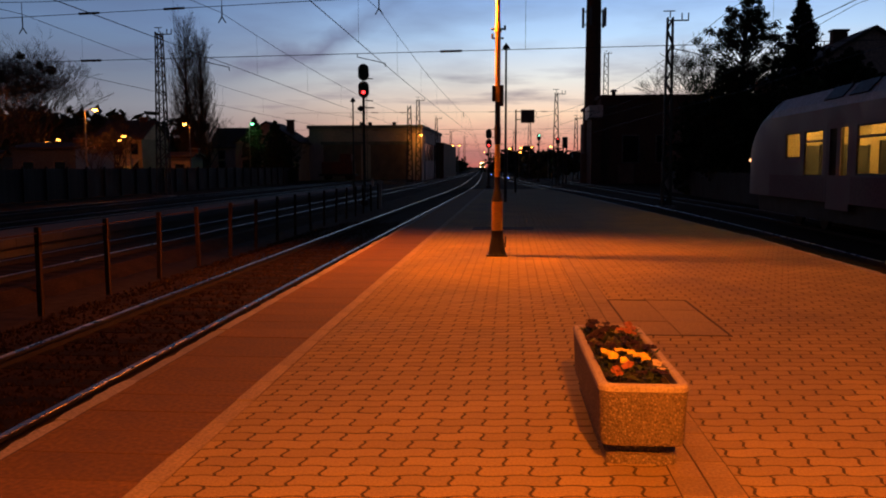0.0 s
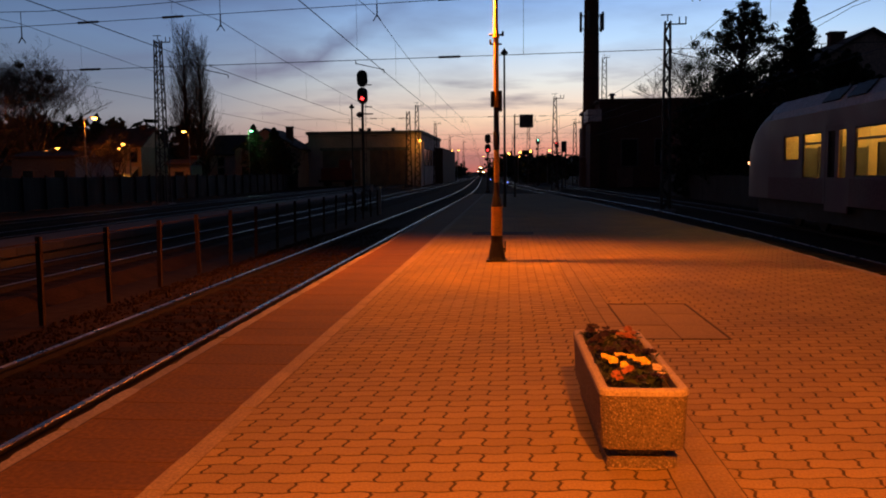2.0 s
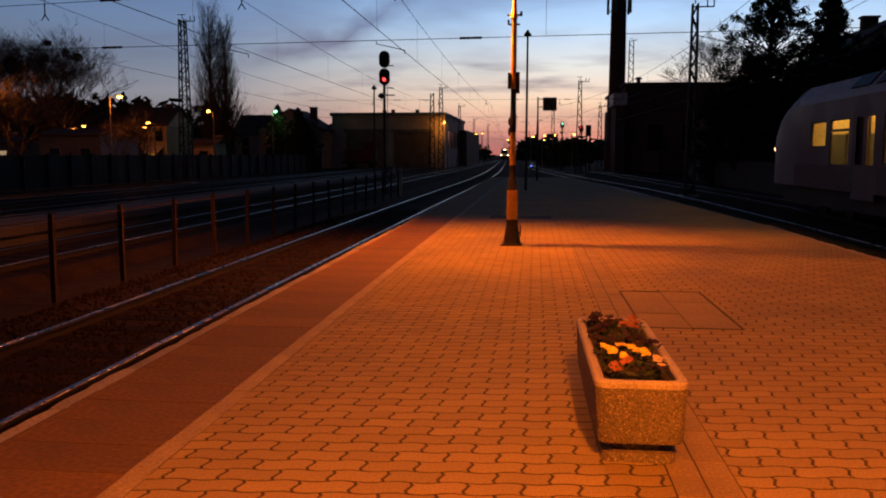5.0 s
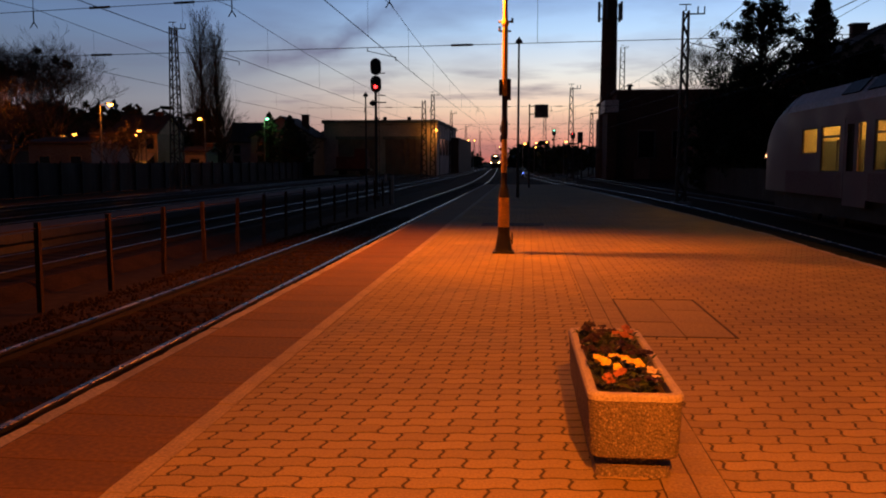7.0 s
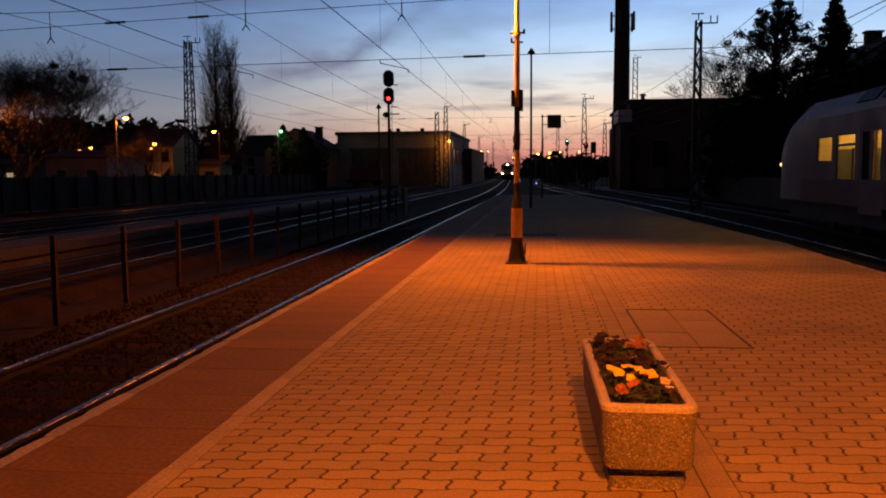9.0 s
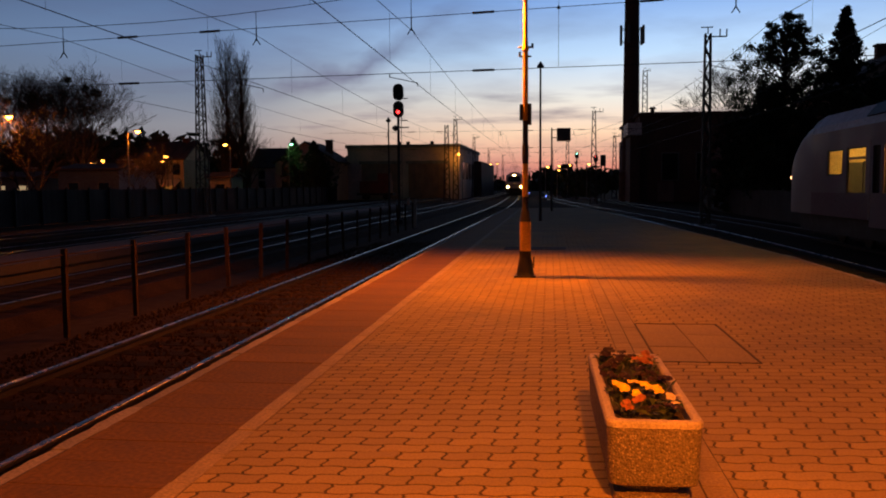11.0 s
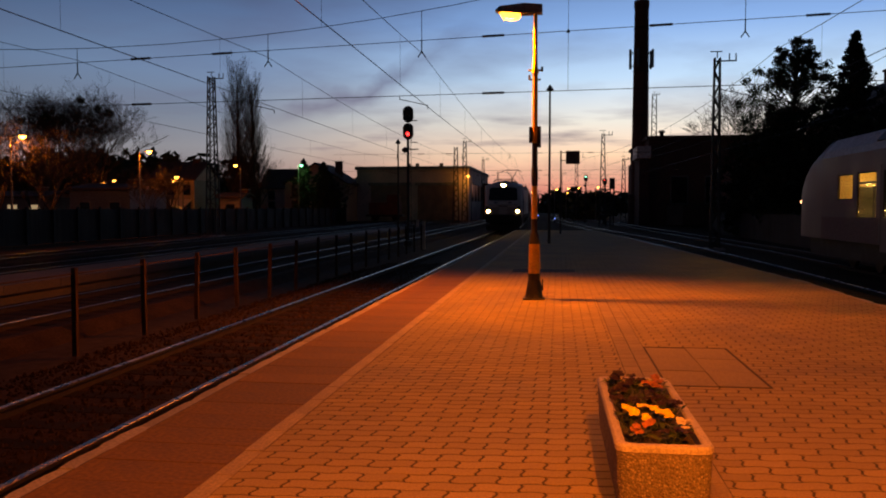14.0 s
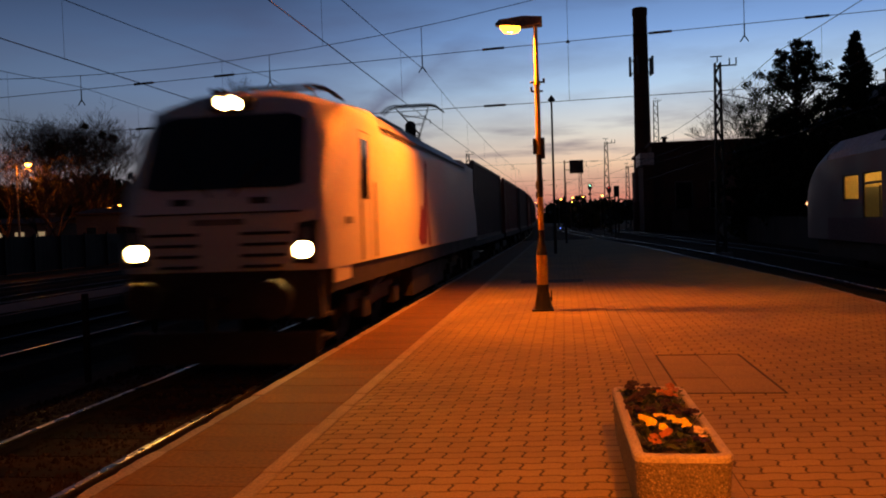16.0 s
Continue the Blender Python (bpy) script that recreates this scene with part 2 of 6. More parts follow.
M_SOIL = material("planting_soil", (0.03, 0.022, 0.016), 0.95, vary=0.4, scale=12, fine=60, bump=1.0)
M_LEAF = material("pansy_leaf", (0.035, 0.06, 0.018), 0.6, vary=0.35, scale=12, fine=60, bump=0.1, island=0.35)
M_PETY = material("yellow_petal", (0.85, 0.66, 0.05), 0.6, vary=0.15, scale=14, fine=60, bump=0.05, island=0.15)
M_PETO = material("orange_petal", (0.34, 0.12, 0.045), 0.6, vary=0.25, scale=14, fine=60, bump=0.05, island=0.25)
M_PETP = material("purple_petal", (0.022, 0.007, 0.014), 0.6, vary=0.3, scale=14, fine=60, bump=0.05, island=0.3)
M_PETW = material("pale_petal", (0.55, 0.48, 0.42), 0.6, vary=0.15, scale=14, fine=60, bump=0.05, island=0.2)
M_WHITE = material("white_loco_paint", (0.68, 0.64, 0.61), 0.55, vary=0.08, scale=0.8, fine=14, bump=0.03, coat=0.0, fine_vary=0.07)
M_LGREY = material("loco_grey_frame", (0.16, 0.155, 0.15), 0.6, vary=0.25, scale=2, fine=20, bump=0.15)
M_DARK = material("underframe_grime", (0.028, 0.024, 0.021), 0.75, 0.2, vary=0.4, scale=3, fine=25, bump=0.3)
M_BLACKGL = material("black_windscreen", (0.006, 0.006, 0.007), 0.08, vary=0.1, scale=2, fine=8, bump=0)
M_REDP = material("red_livery_mark", (0.24, 0.03, 0.026), 0.5, vary=0.1, scale=3, fine=20, bump=0.03)
M_ROOF = material("grey_loco_roof", (0.42, 0.43, 0.45), 0.5, vary=0.2, scale=2, fine=20, bump=0.12)
M_BOXA = material("dark_container_paint", (0.15, 0.11, 0.105), 0.6, vary=0.2, scale=1.2, fine=14, bump=0.15, second=(0.07, 0.045, 0.035), obj=0.15)
M_BOXB = material("red_container_paint", (0.20, 0.045, 0.04), 0.55, vary=0.2, scale=1.2, fine=14, bump=0.15, second=(0.09, 0.04, 0.03), obj=0.15)
M_ROOFP = material("pale_railcar_roof", (0.52, 0.54, 0.60), 0.6, vary=0.2, scale=1.2, fine=14, bump=0.1)
# railcar white and red, both darkened: the dusk shade is in the colour
M_PINK = material("railcar_white_shaded", (0.15, 0.09, 0.125), 0.6, vary=0.12, scale=0.7, fine=12, bump=0.03, coat=0.0, fine_vary=0.1)
M_RED2 = material("railcar_red_shaded", (0.14, 0.065, 0.09), 0.7, vary=0.12, scale=0.7, fine=12, bump=0.03, coat=0.0)
M_INT = material("railcar_interior_panel", (0.52, 0.45, 0.32), 0.6, vary=0.1, scale=2, fine=20, bump=0.05)
M_SEAT = material("seat_fabric", (0.10, 0.12, 0.17), 0.9, vary=0.2, scale=8, fine=80, bump=0.2)
M_PANE = glass("tinted_pane", (0.02, 0.018, 0.014), 0.05, 0.25)
M_BRICK = material("sooty_brick", (0.14, 0.075, 0.055), 0.9, vary=0.3, scale=0.3, fine=4, bump=0.3, second=(0.07, 0.05, 0.045))
M_PLASTER = material("pale_render", (0.36, 0.33, 0.29), 0.9, vary=0.2, scale=0.35, fine=6, bump=0.2, second=(0.22, 0.2, 0.18))
M_PLASTD = material("grey_render", (0.56, 0.43, 0.38), 0.9, vary=0.25, scale=0.3, fine=5, bump=0.2, second=(0.15, 0.135, 0.125))
M_TILE = material("dark_roof_tile", (0.075, 0.055, 0.05), 0.85, vary=0.25, scale=0.6, fine=8, bump=0.3)
M_PANEL = material("white_sign_panel", (0.8, 0.78, 0.76), 0.6, vary=0.08, scale=0.8, fine=8, bump=0.05)
M_GATE = material("brown_steel_gate", (0.24, 0.155, 0.125), 0.7, vary=0.25, scale=0.8, fine=8, bump=0.15)
M_WIN = material("dark_window_glass", (0.012, 0.013, 0.016), 0.1, vary=0.2, scale=1, fine=5, bump=0)
M_WINLIT = glow("lit_window", (1.0, 0.74, 0.42), 0.3)
M_SHED = material("blue_grey_sheeting", (0.13, 0.15, 0.185), 0.75, vary=0.2, scale=0.6, fine=6, bump=0.15)
M_BARK = material("bark", (0.055, 0.045, 0.038), 0.95, vary=0.3, scale=3, fine=25, bump=0.5)
M_FOL = material("dark_foliage", (0.035, 0.05, 0.02), 0.8, vary=0.4, scale=0.8, fine=8, bump=0.1, island=0.5)
M_CONIF = material("conifer_needles", (0.022, 0.036, 0.018), 0.85, vary=0.35, scale=0.8, fine=8, bump=0.1, island=0.5)
M_FENCE = material("grey_paling", (0.036, 0.028, 0.026), 0.8, vary=0.25, scale=0.8, fine=10, bump=0.2, island=0.3)
M_TEAL = material("faded_wagon_paint", (0.14, 0.045, 0.03), 0.8, vary=0.3, scale=1, fine=10, bump=0.2)
G_SOD = glow("sodium_lens", (1.0, 0.30, 0.02), 13)
G_STREET = glow("sodium_street_lens", (1.0, 0.34, 0.045), 24)
G_RED = glow("red_signal_lens", (1.0, 0.03, 0.03), 7)
G_GREEN = glow("green_signal_lens", (0.25, 1.0, 0.62), 5)
G_HEAD = glow("headlamp_lens", (1.0, 0.55, 0.15), 220)
G_WARM = glow("warm_ceiling_tube", (1.0, 0.52, 0.09), 19)
G_BLUE = glow("blue_shunt_lens", (0.15, 0.25, 1.0), 3)
G_WHITEL = glow("white_far_lens", (1.0, 0.45, 0.2), 3.5)

# ---- mesh tools ----


def box(bm, x0, x1, y0, y1, z0, z1, m=None):
    co = [(x, y, z) for z in (z0, z1) for y in (y0, y1) for x in (x0, x1)]
    v = [bm.verts.new(m @ Vector(c) if m else c) for c in co]
    for f in ((0, 2, 3, 1), (4, 5, 7, 6), (0, 1, 5, 4), (1, 3, 7, 5), (3, 2, 6, 7), (2, 0, 4, 6)):
        bm.faces.new([v[i] for i in f])


def rod(bm, a, b, r0, r1=None, n=8, cap=True):
    r1 = r0 if r1 is None else r1
    a, b = Vector(a), Vector(b)
    d = (b - a)
    if d.length < 1e-6:
        return
    q = d.to_track_quat("Z", "Y").to_matrix()
    rings = []
    for p, r in ((a, r0), (b, r1)):
        rings.append([bm.verts.new(p + q @ Vector((r * math.cos(2 * math.pi * i / n), r * math.sin(2 * math.pi * i / n), 0))) for i in range(n)])
    for i in range(n):
        bm.faces.new((rings[0][i], rings[0][(i + 1) % n], rings[1][(i + 1) % n], rings[1][i]))
    if cap:
        bm.faces.new(rings[0][::-1])
        bm.faces.new(rings[1])


def lathe(bm, profile, n=16, at=(0, 0, 0), cap=True):
    """profile: (radius, height) from below up, round a vertical axis."""
    rings = [[bm.verts.new((at[0] + r * math.cos(2 * math.pi * i / n), at[1] + r * math.sin(2 * math.pi * i / n), at[2] + h)) for i in range(n)] for r, h in profile]
    for a, b in zip(rings, rings[1:]):
        for i in range(n):
            bm.faces.new((a[i], a[(i + 1) % n], b[(i + 1) % n], b[i]))
    if cap:
        bm.faces.new(rings[0][::-1])
        bm.faces.new(rings[-1])


def prism(bm, outline, lo, hi, axis="x"):
    """Extrudes an outline: axis x takes (y, z) points, y takes (x, z), z takes (x, y)."""
    def p(c, h):
        return {"x": (h, c[0], c[1]), "y": (c[0], h, c[1]), "z": (c[0], c[1], h)}[axis]
    a = [bm.verts.new(p(c, lo)) for c in outline]
    b = [bm.verts.new(p(c, hi)) for c in outline]
    k = len(outline)
    for i in range(k):
        bm.faces.new((a[i], a[(i + 1) % k], b[(i + 1) % k], b[i]))
    bm.faces.new(a[::-1])
    bm.faces.new(b)
    return a, b


def tube(bm, pts, r, n=5):
    pts = [Vector(p) for p in pts]
    rings = []
    for i, p in enumerate(pts):
        d = (pts[min(i + 1, len(pts) - 1)] - pts[max(i - 1, 0)]).normalized()
        q = d.to_track_quat("Z", "Y").to_matrix()
        rings.append([bm.verts.new(p + q @ Vector((r * math.cos(2 * math.pi * j / n), r * math.sin(2 * math.pi * j / n), 0))) for j in range(n)])
    for a, b in zip(rings, rings[1:]):
        for j in range(n):
            bm.faces.new((a[j], a[(j + 1) % n], b[(j + 1) % n], b[j]))


def round_edges(bm, width, segments=2, sharp=30):
    es = [e for e in bm.edges if len(e.link_faces) == 2 and e.calc_face_angle(0) > radians(sharp)]
    bmesh.ops.bevel(bm, geom=es, offset=width, segments=segments, affect="EDGES", profile=0.5)


def mesh_of(name, bm, mat, smooth=False):
    bmesh.ops.recalc_face_normals(bm, faces=bm.faces)
    me = bpy.data.meshes.new(name)
    bm.to_mesh(me)
    bm.free()
    me.materials.append(mat)
    if smooth:
        me.shade_smooth()
        me.set_sharp_from_angle(angle=radians(35))
    return me


def part(name, bm, mat, parent=None, label="", smooth=False, kind=""):
    ob = new(name, mesh_of(name, bm, mat, smooth))
    ob.parent = parent
    return tagged(ob, label, kind=kind)


def fresh():
    return bmesh.new()


def boxes(*dims):
    bm = bmesh.new()
    for d in dims:
        box(bm, *d)
    return bm


def rods(*spec):
    bm = bmesh.new()
    for s in spec:
        rod(bm, *s)
    return bm


def thing(name, at, label, category, group="", kind="", turn=0):
    ob = new(name)
    ob.matrix_basis = pose(*at, 0, 0, turn)
    ob.empty_display_size = 0.2
    return tagged(ob, label, category, group, kind)


def bulk(name, verts, faces, mat, parent=None, label="", kind="stuff", smooth=False):
    me = bpy.data.meshes.new(name)
    me.from_pydata(verts, [], faces)
    me.materials.append(mat)
    if smooth:
        me.shade_smooth()
    ob = new(name, me)
    ob.parent = parent
    return tagged(ob, label, kind=kind)


def track_x(y):
    """Lateral place of the through line's centre, y metres along: straight, then a slow swing away."""
    if y >= 130:
        return -5.55 - 0.031 * (y - 130)
    ys, xs = (-60, 0, 28, 50, 70, 90, 108, 130, 150), (-4.37, -4.37, -4.36, -4.24, -4.20, -4.48, -4.93, -5.55, -6.17)
    i = max(1, min(len(ys) - 3, next((k for k in range(len(ys) - 1) if ys[k + 1] > y), 1)))
    h, k = ys[i + 1] - ys[i], (y - ys[i]) / (ys[i + 1] - ys[i])
    a = (xs[i + 1] - xs[i - 1]) / (ys[i + 1] - ys[i - 1])
    b = (xs[i + 2] - xs[i]) / (ys[i + 2] - ys[i])
    return (2 * k ** 3 - 3 * k * k + 1) * xs[i] + (k ** 3 - 2 * k * k + k) * h * a + (3 * k * k - 2 * k ** 3) * xs[i + 1] + (k ** 3 - k * k) * h * b


def right_x(y):
    """The line beyond the platform's other edge, which closes in on the through line."""
    if y < 22:
        return 7.15
    if y < 62:
        return 7.15 - (y - 22) ** 2 * 0.00125
    return 5.15 - 0.1 * (y - 62) * max(0.0, 1 - (y - 62) / 260)

# ---- setting: ground, platform, tracks ----


def right_edge(y):
    return 5.62 if y < 19 else 5.62 - 0.0032 * (y - 19) ** 1.55 - 0.045 * (y - 19)


END = 60.0


def build_ground():
    g = bmesh.new()
    box(g, -900, 900, -60, 2500, -1.2, -0.62)
    tagged(part("ground", g, M_GROUND), "dark earth and weeds across the station yard", "ground", kind="structure")


def build_platform():
    p = tagged(new("platform"), "block-paved station platform lit orange by sodium lamps", "platform", kind="structure")
    ys = [-14, 0, 10, 19, 25, 31, 37, 43, 49, 55, END]
    bm = bmesh.new()
    ring = [(-2.80, y) for y in ys] + [(right_edge(y) - 0.2, y) for y in reversed(ys)]
    prism(bm, ring, -0.9, -0.0026, "z")
    part("platform_core", bm, M_JOINT, p, "sandy bed under the paving")
    # kerb stones along both edges, their upper arrises chipped and worn
    rnd = random.Random(4)
    stones = []
    for v in range(6):
        bm = bmesh.new()
        rings = []
        for j in range(10):
            y = 0.985 * j / 9
            chip = [rnd.uniform(0.004, 0.014) + (rnd.uniform(0.01, 0.035) if rnd.random() < 0.25 else 0) for _ in range(2)]
            o = ((-0.07, -0.95), (0.07, -0.95), (0.07, -0.002 - chip[1]), (0.07 - chip[1], -0.002), (-0.07 + chip[0], -0.002), (-0.07, -0.002 - chip[0]))
            rings.append([bm.verts.new((a, y, b)) for a, b in o])
        for a, b in zip(rings, rings[1:]):
            for k in range(6):
                bm.faces.new((a[k], a[(k + 1) % 6], b[(k + 1) % 6], b[k]))
        bm.faces.new(rings[0][::-1])
        bm.faces.new(rings[-1])
        stones.append(mesh_of("kerb_stone", bm, M_KERB))
    for i in range(74):
        k = new("kerb_stone", rnd.choice(stones))
        k.parent = p
        k.matrix_basis = pose(-2.855 + rnd.uniform(-0.012, 0.012), -14 + i, rnd.uniform(-0.012, 0.006), 0, 0, rnd.uniform(-0.4, 0.4))
    for i in range(74):
        y = -14 + i
        a = math.degrees(math.atan2(right_edge(y + 1) - right_edge(y), 1))
        k = new("kerb_stone", rnd.choice(stones))
        k.parent = p
        k.matrix_basis = pose(right_edge(y) - 0.1 + rnd.uniform(-0.012, 0.012), y, rnd.uniform(-0.012, 0.006), 0, 0, -a)
    # pale line of flat kerbs between edge strip and blocks
    bm = bmesh.new()
    box(bm, -0.062, 0.062, 0, 0.49, -0.06, 0.004)
    round_edges(bm, 0.005, 1)
    me = mesh_of("line_stone", bm, M_BAND)
    for i in range(148):
        k = new("line_stone", me)
        k.parent = p
        k.matrix_basis = pose(-1.82 + rnd.uniform(-0.004, 0.004), -14 + 0.5 * i, rnd.uniform(-0.003, 0.002))
    # dark edge strip: rows of worn flat slabs
    bm = bmesh.new()
    box(bm, -0.449, 0.449, 0, 0.392, -0.06, 0.0)
    round_edges(bm, 0.004, 1)
    me = mesh_of("edge_slab", bm, M_STRIP)
    for i in range(185):
        k = new("edge_slab", me)
        k.parent = p
        k.matrix_basis = pose(-2.333, -14 + 0.4 * i, rnd.uniform(0.0005, 0.0035), rnd.uniform(-.08, .08), rnd.uniform(-.05, .05), 0)
    return p


L, W, SKEW = 0.2755, 0.1405, 0.077


def paver_outline(phase):
    """Wavy block outline: long sides follow one wave, short sides an S."""
    def w(x):
        return 0.0105 * math.sin(2 * math.pi * x / L + phase)
    g, e = 0.0088, 0.0092
    bottom, right, topl = [], [], []
    xs = [L * i / 8 for i in range(9)]
    def s(v):
        return -0.012 * math.sin(2 * math.pi * v)
    for x in xs:
        bottom.append((min(max(x, e), L - e), w(x) + g))
    for v in (0.25, 0.5, 0.75):
        right.append((L - e + s(v), v * W + w(L)))
    for x in reversed(xs):
        topl.append((min(max(x, e), L - e), W + w(x) - g))
    left = [(e + s(v), v * W + w(0)) for v in (0.75, 0.5, 0.25)]
    return bottom + right + topl + left


def inset(outline, d):
    cx, cy = L / 2, W / 2
    return [(cx + (x - cx) * (1 - d / L * 2), cy + (y - cy) * (1 - d / W * 2)) for x, y in outline]


def build_pavers(platform):
    tops = []
    for phase in (0.0, math.pi):
        o = paver_outline(phase)
        k = len(o)
        a = inset(o, 0.0016)
        verts = [(x, y, 0.0) for x, y in a] + [(x, y, -0.0012) for x, y in o] + [(x, y, -0.03) for x, y in o]
        faces = [tuple(range(k))]
        for r in (0, k):
            faces += [(r + i, r + k + i, r + k + (i + 1) % k, r + (i + 1) % k) for i in range(k)]
        tops.append((np.array([(x, y + SKEW * x, z) for x, y, z in verts]), faces))
    meshes = []
    for v, f in tops:
        me = bpy.data.meshes.new("paver")
        me.from_pydata([tuple(c) for c in v], [], f)
        me.materials.append(M_PAVER)
        meshes.append(me)
    rng = np.random.default_rng(3)
    V, F, base, singles = [], [], 0, 0
    rows = int((END + 14.5) / W)
    for r in range(rows):
        y = 1.0 + (r - 106) * W
        if y > END - 0.7:
            break
        par = r % 2
        x = -1.9485 - (L / 2 if par else 0)
        while x < right_edge(y) - 0.18:
            for lo, hi in free_runs(y + W / 2):
                c0, c1 = max(x, lo), min(x + L, hi)
                if c1 - c0 < 0.03:
                    continue
                whole = c1 - c0 > L - 1e-6
                cx, cy, yy = x + L / 2, y + W / 2, y + SKEW * x
                dz, tx, ty = abs(rng.normal(0, 0.0006)), rng.normal(0, 0.003), rng.normal(0, 0.003)
                if whole and -1.6 < cx < 2.4 and 3.55 < cy < 6.5 and singles < 300:
                    k = new("paver", meshes[par])
                    k.parent = platform
                    k.matrix_basis = Matrix.Translation((x, yy, dz)) @ Matrix.Rotation(tx, 4, "X") @ Matrix.Rotation(ty, 4, "Y")
                    singles += 1
                else:
                    v, f = tops[par]
                    q = v.copy()
                    q[:, 2] += dz + (q[:, 1] - W / 2) * tx - (q[:, 0] - L / 2) * ty
                    q[:, 0] += x
                    if not whole:
                        q[:, 0] = np.clip(q[:, 0], c0 + (0.004 if c0 > x else -0.1), c1 - (0.004 if c1 < x + L else -0.1))
                    q[:, 1] += yy
                    V.append(q)
                    F.extend(tuple(i + base for i in t) for t in f)
                    base += len(v)
            x += L
    bulk("paving", [tuple(c) for c in np.concatenate(V)], F, M_PAVER, platform, "interlocking wavy grey concrete blocks")


def free_runs(y):
    """Stretches across the platform that carry blocks, at y metres along: the rest is cover slabs and plates."""
    cuts = []
    side, mid = y + SKEW * 1.45, y - SKEW * 0.2
    if 2.6 < side < 15.6:
        cuts.append((0.848, 2.112 if 7.95 < side < 10.12 else 1.17))
    if 21.27 < mid < 22.23:
        cuts.append((-0.98, 0.60))
    runs, lo = [], -1.756
    for a, b in cuts:
        runs.append((lo, a))
        lo = b
    runs.append((lo, right_edge(y) - 0.18))
    return runs


def build_covers():
    rnd = random.Random(9)
    t = thing("trench_cover", (0, 0, 0), "double row of small rectangular blocks over a cable trench", "cover", kind="structure")
    bm = bmesh.new()
    box(bm, 0.0, 0.151, 0, 0.232, -0.05, 0.001)
    round_edges(bm, 0.003, 1)
    me = mesh_of("cover_slab", bm, M_SLAB)
    for i in range(108):
        k = new("cover_slab", me)
        k.parent = t
        k.matrix_basis = pose(0.853 + 0.162 * (i % 2), 2.6 + (i // 2) * 0.2405, rnd.uniform(0.0, 0.0015), 0, 0, rnd.uniform(-.6, .6))
    t = thing("shaft_cover", (0, 0, 0), "square inspection shaft closed with concrete slabs", "cover", kind="structure")
    bm = bmesh.new()
    box(bm, 0, 0.44, 0, 0.685, -0.05, 0.004)
    round_edges(bm, 0.007, 1)
    me = mesh_of("cover_slab", bm, M_SLAB)
    for i in range(2):
        for j in range(3):
            k = new("cover_slab", me)
            k.parent = t
            k.matrix_basis = pose(1.19 + 0.45 * i, 8.0 + 0.695 * j, rnd.uniform(-0.003, 0.002), rnd.uniform(-.2, .2), rnd.uniform(-.2, .2), 0)
    part("shaft_frame", boxes((1.168, 1.186, 7.96, 10.10, -.06, .004), (2.086, 2.108, 7.96, 10.10, -.06, .004), (1.186, 2.086, 7.96, 7.99, -.06, .004), (1.186, 2.086, 10.085, 10.10, -.06, .004)),
         M_JOINT, t, "thin dark surround")
    t = thing("drain_cover", (-0.2, 21.75, 0), "dark iron plate over a drain across the platform", "cover", kind="structure")
    part("plate", boxes((-0.78, 0.80, -0.48, 0.48, -0.05, 0.003)), M_IRON, t)
    bm = bmesh.new()
    for i in range(9):
        box(bm, -0.7 + 0.165 * i, -0.62 + 0.165 * i, -0.4, 0.4, 0.003, 0.008)
    part("plate_ribs", bm, M_IRON, t)


RAIL = [(-0.068, 0), (0.068, 0), (0.068, 0.012), (0.012, 0.03), (0.009, 0.12), (0.034, 0.135), (0.035, 0.165), (0.026, 0.172), (-0.026, 0.172), (-0.035, 0.165), (-0.034, 0.135), (-0.009, 0.12), (-0.012, 0.03), (-0.068, 0.012)]


def rail_mesh(curve, off, ys, top, head_mat):
    bm = bmesh.new()
    rings = []
    for y in ys:
        x = curve(y) + off
        rings.append([bm.verts.new((x + a, y, top - 0.172 + b)) for a, b in RAIL])
    k = len(RAIL)
    head = []
    for a, b in zip(rings, rings[1:]):
        for i in range(k):
            f = bm.faces.new((a[i], a[(i + 1) % k], b[(i + 1) % k], b[i]))
            if i in (6, 7, 8):
                head.append(f)
    for f in head:
        f.material_index = 1
    me = mesh_of("rail", bm, M_RUST)
    me.materials.append(head_mat)
    return me


def build_track(name, label, curve, y0, y1, top, sleepers, step=4.0):
    t = tagged(new(name), label, "railway track", kind="structure")
    ys = list(np.arange(y0, min(y1, 160), step)) + list(np.arange(160, y1 + 1, 15.0)) if y1 > 160 else list(np.arange(y0, y1 + 0.1, step))
    ys = [float(v) for v in ys]
    for off in (-0.7525, 0.7525):
        r = new("rail", rail_mesh(curve, off, ys, top, M_RAIL if curve in (track_x, right_x) else M_RAILD))
        r.parent = t
        tagged(r, "steel rail with a polished head and rusty web")
    bm = bmesh.new()
    rings = []
    for y in ys:
        x = curve(y)
        rings.append([bm.verts.new((x + a, y, b)) for a, b in ((-2.1, -0.62), (-1.6, top - 0.12), (1.35, top - 0.12), (1.75, -0.62))])
    for a, b in zip(rings, rings[1:]):
        for i in range(3):
            bm.faces.new((a[i], a[i + 1], b[i + 1], b[i]))
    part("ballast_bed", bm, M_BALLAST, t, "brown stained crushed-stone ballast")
    bm = bmesh.new()
    prism(bm, [(-1.25, -0.1), (1.25, -0.1), (1.25, 0.0), (1.1, 0.03), (-1.1, 0.03), (-1.25, 0.0)], -0.13, 0.13, "y")
    me = mesh_of("sleeper", bm, M_SLEEPER)
    y, n = y0 + 0.3, 0
    while n < sleepers and y < y1:
        s = new("sleeper", me)
        s.parent = t
        s.matrix_basis = pose(curve(y), y, top - 0.145)
        y += 0.62
        n += 1
    return t


